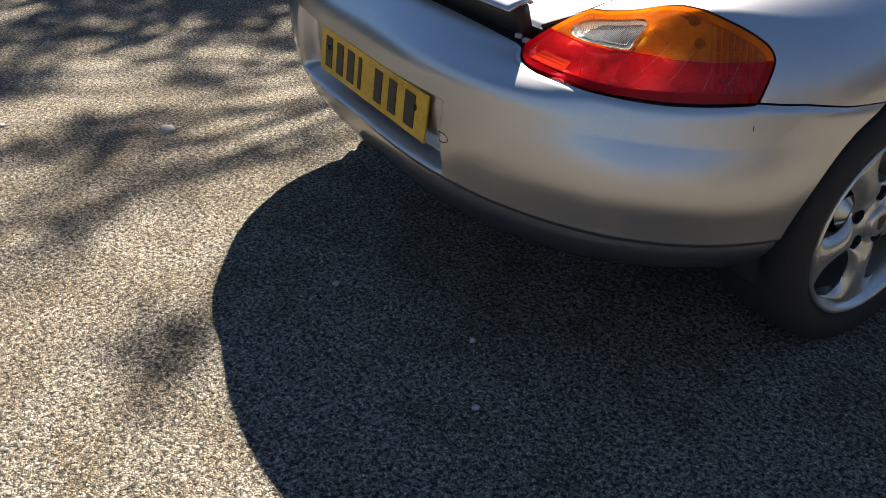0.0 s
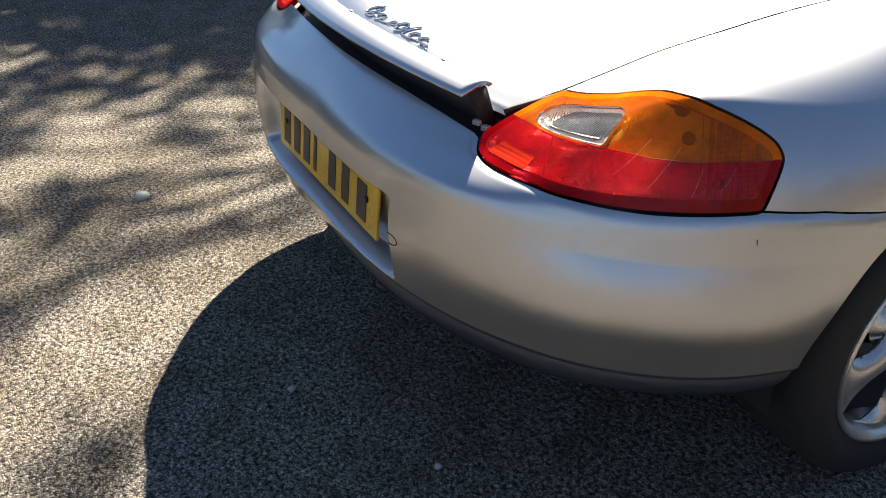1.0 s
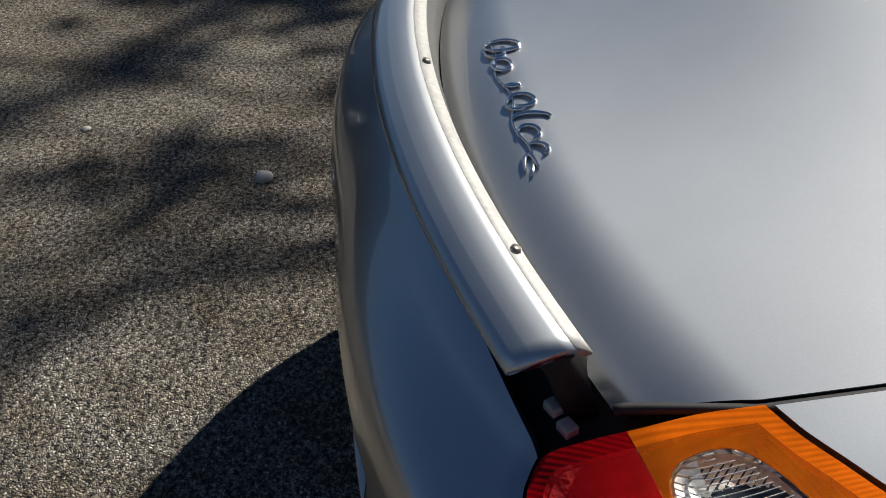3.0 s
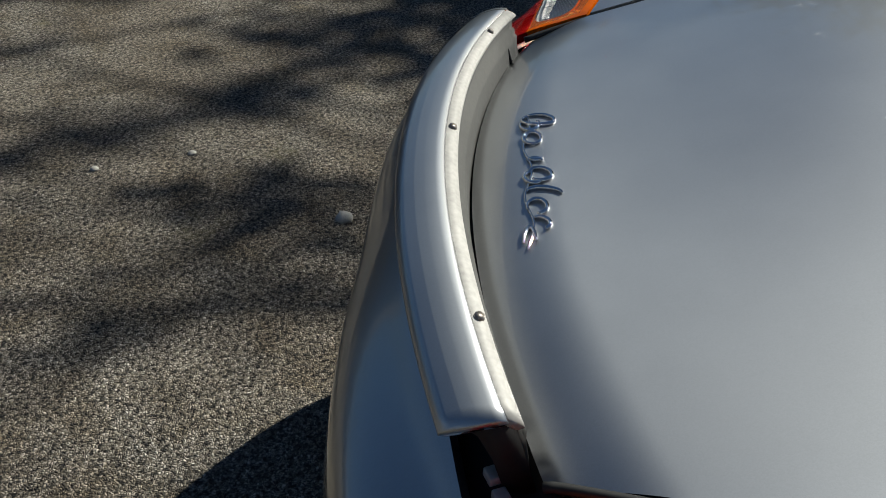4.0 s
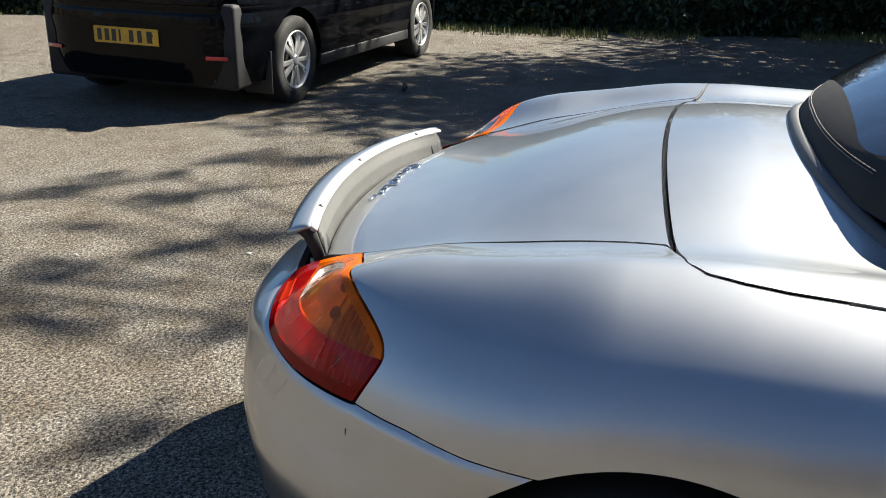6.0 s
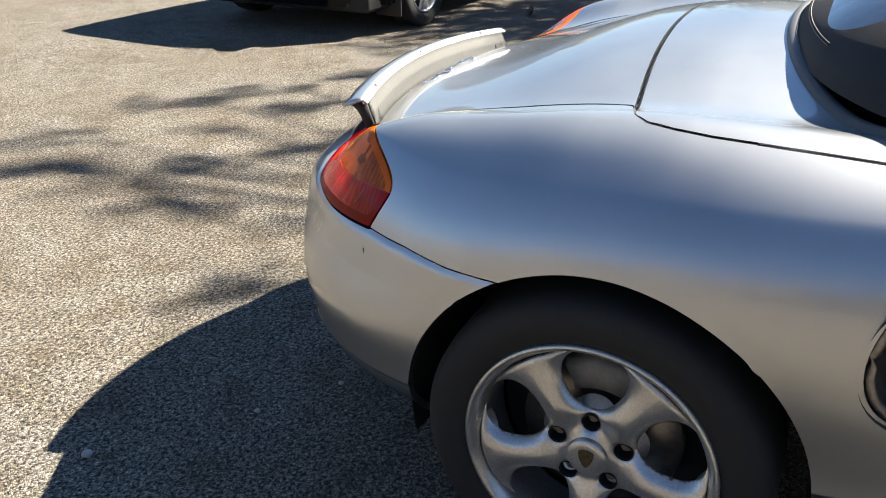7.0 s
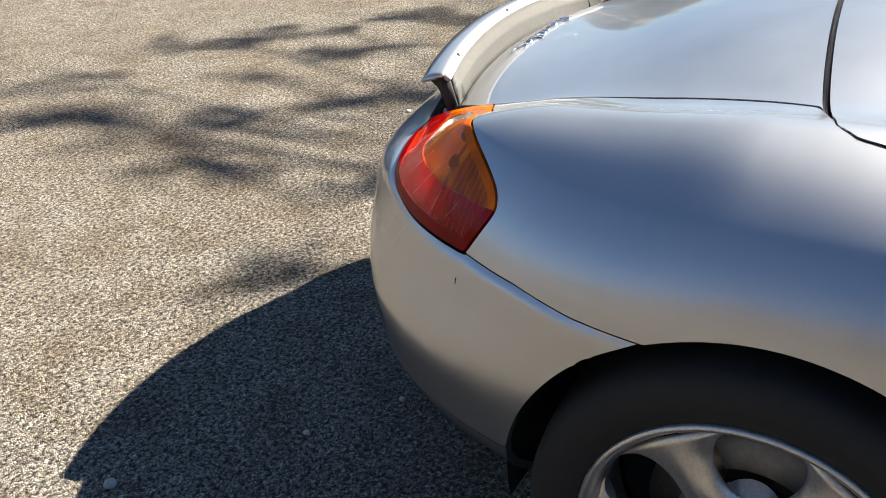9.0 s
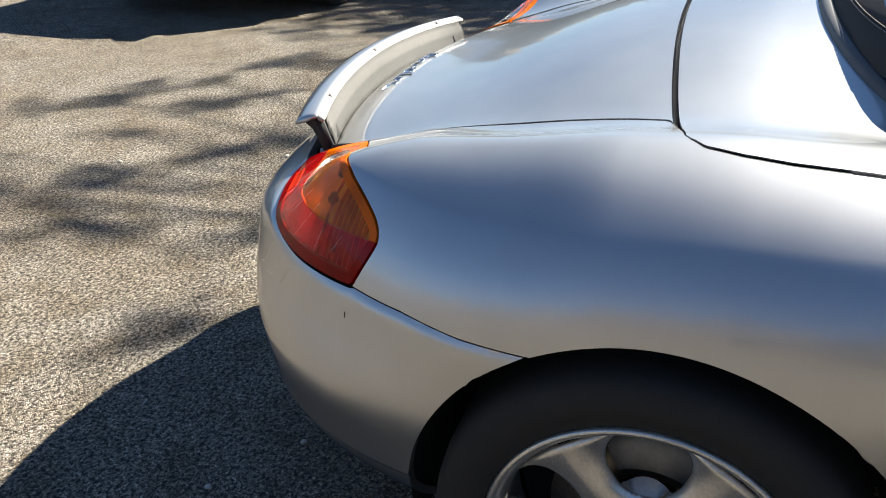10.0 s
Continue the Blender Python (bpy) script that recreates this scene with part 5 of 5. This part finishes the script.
TREE_A = [
    ((-1.990, -0.358), (-1.040, -1.340), 7.2, 6.6, 0.018, 13), ((-1.248, -0.413), (-0.760, -0.680), 6.8, 6.4, 0.014, 9), ((-0.692, 0.193), (-1.157, -0.520), 7.0, 6.5, 0.014, 8), ((-1.157, -0.520), (-1.074, -0.827), 6.6, 6.4, 0.012, 4),
    ((-0.636, -0.398), (-0.439, -0.900), 6.6, 6.2, 0.012, 6), ((-1.237, -0.520), (-0.964, -0.245), 7.0, 6.8, 0.012, 5), ((-1.816, -0.503), (-1.670, -0.748), 7.2, 7.0, 0.014, 5), ((-2.301, -0.190), (-2.106, -0.476), 7.5, 7.2, 0.014, 6), ((-2.496, -0.410), (-2.348, -0.654), 7.5, 7.2, 0.014, 6), ((-1.822, -0.049), (-1.391, 0.087), 7.4, 7.2, 0.012, 5), ((-0.715, -0.235), (-0.869, -0.603), 6.8, 6.6, 0.012, 4),
    ((-2.142, -1.972), (-1.652, -2.153), 7.2, 6.9, 0.014, 5), ((-1.652, -2.153), (-1.391, -2.526), 6.9, 6.6, 0.012, 6), ((-1.015, -1.317), (-1.374, -1.117), 6.8, 6.6, 0.012, 5), ((-0.715, -1.645), (-0.780, -1.200), 6.6, 6.3, 0.014, 6),
    ((-0.517, -2.147), (-0.254, -2.315), 6.6, 6.4, 0.012, 6), ((-0.506, -2.125), (-0.483, -1.681), 6.6, 6.4, 0.014, 8), ((-0.483, -1.681), (-0.340, -1.073), 6.6, 6.2, 0.014, 9), ((-0.871, -2.311), (-0.595, -2.705), 6.9, 6.6, 0.012, 3),
    ((-0.020, -0.430), (0.202, -0.644), 6.2, 6.0, 0.012, 5), ((0.064, -0.511), (0.141, -0.715), 6.2, 6.0, 0.010, 3), ((-1.255, -1.884), (-1.329, -1.634), 6.8, 6.6, 0.010, 2),
]
TREE_B = [
    ((-1.975, -1.443), (-1.729, -1.781), 7.6, 7.3, 0.014, 6), ((-3.276, -2.145), (-3.336, -1.752), 7.6, 7.4, 0.014, 5), ((-3.575, -1.521), (-2.987, -0.784), 7.6, 7.2, 0.016, 11), ((-2.987, -0.784), (-3.122, -0.229), 7.4, 7.2, 0.014, 8),
    ((-2.340, -0.853), (-2.163, -0.401), 7.2, 6.9, 0.014, 7), ((-3.389, -0.323), (-3.955, 0.158), 7.6, 7.3, 0.016, 9), ((-2.342, -1.902), (-2.949, -1.584), 7.2, 6.9, 0.014, 7), ((-2.744, -1.276), (-2.496, -1.524), 7.2, 7.0, 0.012, 5), ((-2.893, -0.133), (-2.500, -0.167), 7.2, 7.0, 0.012, 5),
    ((-4.445, -1.993), (-4.039, -1.261), 7.4, 7.0, 0.016, 9), ((-4.557, -0.265), (-5.639, -1.670), 7.6, 7.0, 0.020, 16), ((-5.295, 0.229), (-4.410, -0.976), 7.8, 7.2, 0.020, 14), ((-4.880, 0.824), (-3.549, 0.247), 7.6, 7.2, 0.020, 14), ((-2.199, 0.431), (-1.828, 0.460), 7.4, 7.0, 0.014, 4),
    ((-6.050, 0.319), (-5.145, -0.571), 7.6, 7.2, 0.020, 16), ((-6.664, -0.794), (-5.379, -1.537), 7.6, 7.2, 0.020, 16), ((-4.486, 0.926), (-3.311, 1.136), 7.6, 7.2, 0.020, 14), ((-6.381, -0.069), (-5.651, 0.520), 7.6, 7.2, 0.020, 16), ((-5.466, 0.720), (-4.518, 0.434), 7.6, 7.2, 0.020, 16), ((-3.155, 0.661), (-2.480, 0.885), 7.4, 7.0, 0.016, 9), ((-6.898, 0.512), (-5.950, 1.298), 7.6, 7.2, 0.020, 18), ((-5.572, 1.303), (-4.417, 1.608), 7.6, 7.2, 0.020, 18),
]
tree((-4.9, 5.3), TREE_A, 5.2, 3, "bare-branched tree beside the car park, thin spring leaves")
tree((-10.4, 7.0), TREE_B, 8.4, 5, "bare-branched tree by the hedge, thin spring leaves")


def evergreen(at, height, radius, seed):
    """a dense dark tree: trunk, limbs and a crown of leaf clumps with gaps"""
    rand = random.Random(seed)
    t = thing("evergreen_tree", (*at, 0), "unseen dense dark evergreen tree, added to shade the asphalt", "tree", "evergreens in the hedge")
    bm, verts, faces = bmesh.new(), [], []
    tube(bm, [(*at, -0.05), (at[0] + 0.1, at[1], height * 0.5), (at[0], at[1], height * 0.95)], [0.24, 0.17, 0.04], 9)
    for k in range(95):
        z = height * rand.uniform(0.22, 1.0)
        wide = radius * (0.35 + 0.65 * math.sin(math.pi * min(1.0, max(0.05, 1.12 - z / height)))) * rand.uniform(0.25, 1.0)
        a = rand.uniform(0, 2 * math.pi)
        c = Vector((at[0] + wide * math.cos(a), at[1] + wide * math.sin(a), z))
        if k % 4 == 0:
            tube(bm, [(at[0], at[1], z * 0.85), tuple(c)], [0.05, 0.015], 5)
        for _ in range(95 if at[0] < -11 else 260):
            leaf_quad(verts, faces, c + Vector((rand.gauss(0, 0.42), rand.gauss(0, 0.42), rand.gauss(0, 0.30))), rand.uniform(0.05, 0.11), rand)
    part("trunk", bm, BARK, t)
    part("crown", from_lists(verts, faces), HEDGE, t, smooth=False)


# unseen evergreens, added so that their shadows darken the far asphalt
for k, at in enumerate(((-13.2, 4.0), (-13.6, 7.6), (-12.9, 0.6), (-11.8, 10.4), (-9.9, 4.9), (-8.4, 6.6))):
    evergreen(at, (5.0, 7.2, 3.0, 7.0, 8.0, 7.4)[k], (2.3, 2.5, 1.9, 2.4, 2.6, 2.4)[k], 11 + k)

# unseen woodland ring far behind, added for the paint's reflections, taller towards +x
WOODS = worn(material("bare brown woodland", (0.125, 0.102, 0.072), 0.95), 0.45, 3.0, 0.35, 0.0)
bm = bmesh.new()
rows = []
for k in range(721):
    a = 2 * math.pi * (k % 720) / 720
    h = 2.9 + 1.2 * noise.noise((math.cos(a) * 7, math.sin(a) * 7, 0)) + 0.9 * noise.noise((math.cos(a) * 31, math.sin(a) * 31, 5)) + 0.6 * noise.noise((math.cos(a) * 130, math.sin(a) * 130, 1))
    h = (h + 0.7 * random.Random(k % 720).random() ** 3) * (1 + 1.3 * max(0, math.cos(a - 0.5)) ** 2)
    d = 24 + 2.0 * noise.noise((math.cos(a) * 9, math.sin(a) * 9, 2)) + 0.8 * noise.noise((math.cos(a) * 120, math.sin(a) * 120, 4))
    rows.append([bm.verts.new((-1 + (d + 0.9 * z * z / 9) * math.cos(a), (d + 0.9 * z * z / 9) * math.sin(a), h * z / 4)) for z in (-0.05, 1, 2, 3, 4)])
for a, b in zip(rows, rows[1:]):
    for k in range(4):
        bm.faces.new((a[k], a[k + 1], b[k + 1], b[k]))
tagged(part("backdrop", bm, WOODS), "unseen ring of bare brown woodland, added for the paint to reflect", "woodland", kind="structure")

# ---------------------------------------------------------------- small things on the asphalt
def pebble(at, size, seed, name="stone", label="small pale stone on asphalt"):
    bm = bmesh.new()
    bmesh.ops.create_icosphere(bm, subdivisions=2, radius=size)
    for v in bm.verts:
        v.co *= 1 + 0.35 * noise.noise(v.co * (1.2 / size) + Vector((seed, 0, 0)))
        v.co.z *= 0.6
    bmesh.ops.translate(bm, verts=bm.verts, vec=(*at, size * 0.35))
    return tagged(part(name, bm, PEBBLE), label, "stone")


for k, (at, size) in enumerate((((-1.047, -0.235), 0.022), ((-1.199, -0.936), 0.012), ((-1.330, -0.708), 0.012), ((0.955, -0.368), 0.014), ((0.073, -0.159), 0.010), ((0.637, -0.114), 0.008), ((-0.944, -1.580), 0.010), ((0.439, 0.010), 0.008))):
    pebble(at, size, k * 3.7)


def dry_leaf(at, size, turn, seed):
    bm = bmesh.new()
    rows = []
    for i in range(9):
        t = i / 8
        half = size * 0.45 * math.sin(math.pi * (0.06 + 0.9 * t)) * (1 + 0.25 * math.sin(9 * t + seed))
        rows.append([bm.verts.new((size * (t - 0.5), half * u, 0.004 + 0.18 * size * u * u + 0.12 * size * t * t + 0.01 * noise.noise((t * 4, u * 3, seed)))) for u in (-1, -0.5, 0, 0.5, 1)])
    for a, b in zip(rows, rows[1:]):
        for k in range(4):
            bm.faces.new((a[k], a[k + 1], b[k + 1], b[k]))
    tube(bm, [(size * 0.5, 0, 0.012), (size * 0.75, 0.01, 0.006)], [0.0015, 0.001], 5)
    g = bmesh.ops.solidify(bm, geom=bm.faces[:], thickness=0.0012)
    bmesh.ops.transform(bm, matrix=Matrix.Translation((*at, 0.003)) @ Matrix.Rotation(turn, 4, "Z"), verts=bm.verts)
    return tagged(part("dry_leaf", bm, DRYLEAF), "curled beige dry leaf on asphalt", "leaf")


dry_leaf((1.213, -0.418), 0.075, 0.6, 1.0)
dry_leaf((1.229, -0.377), 0.05, 2.2, 2.0)
for at, turn in (((-4.95, -1.55), 0.4),):
    bm = bmesh.new()
    tube(bm, [Vector((*at, 0.01)), Vector((at[0] + 0.05, at[1] + 0.02, 0.05)), Vector((at[0] + 0.1, at[1] + 0.03, 0.02)), Vector((at[0] + 0.14, at[1] + 0.07, 0.06))], [0.012, 0.02, 0.015, 0.006], 6)
    tagged(part("twig", bm, BARK), "short dark twig on asphalt", "twig")
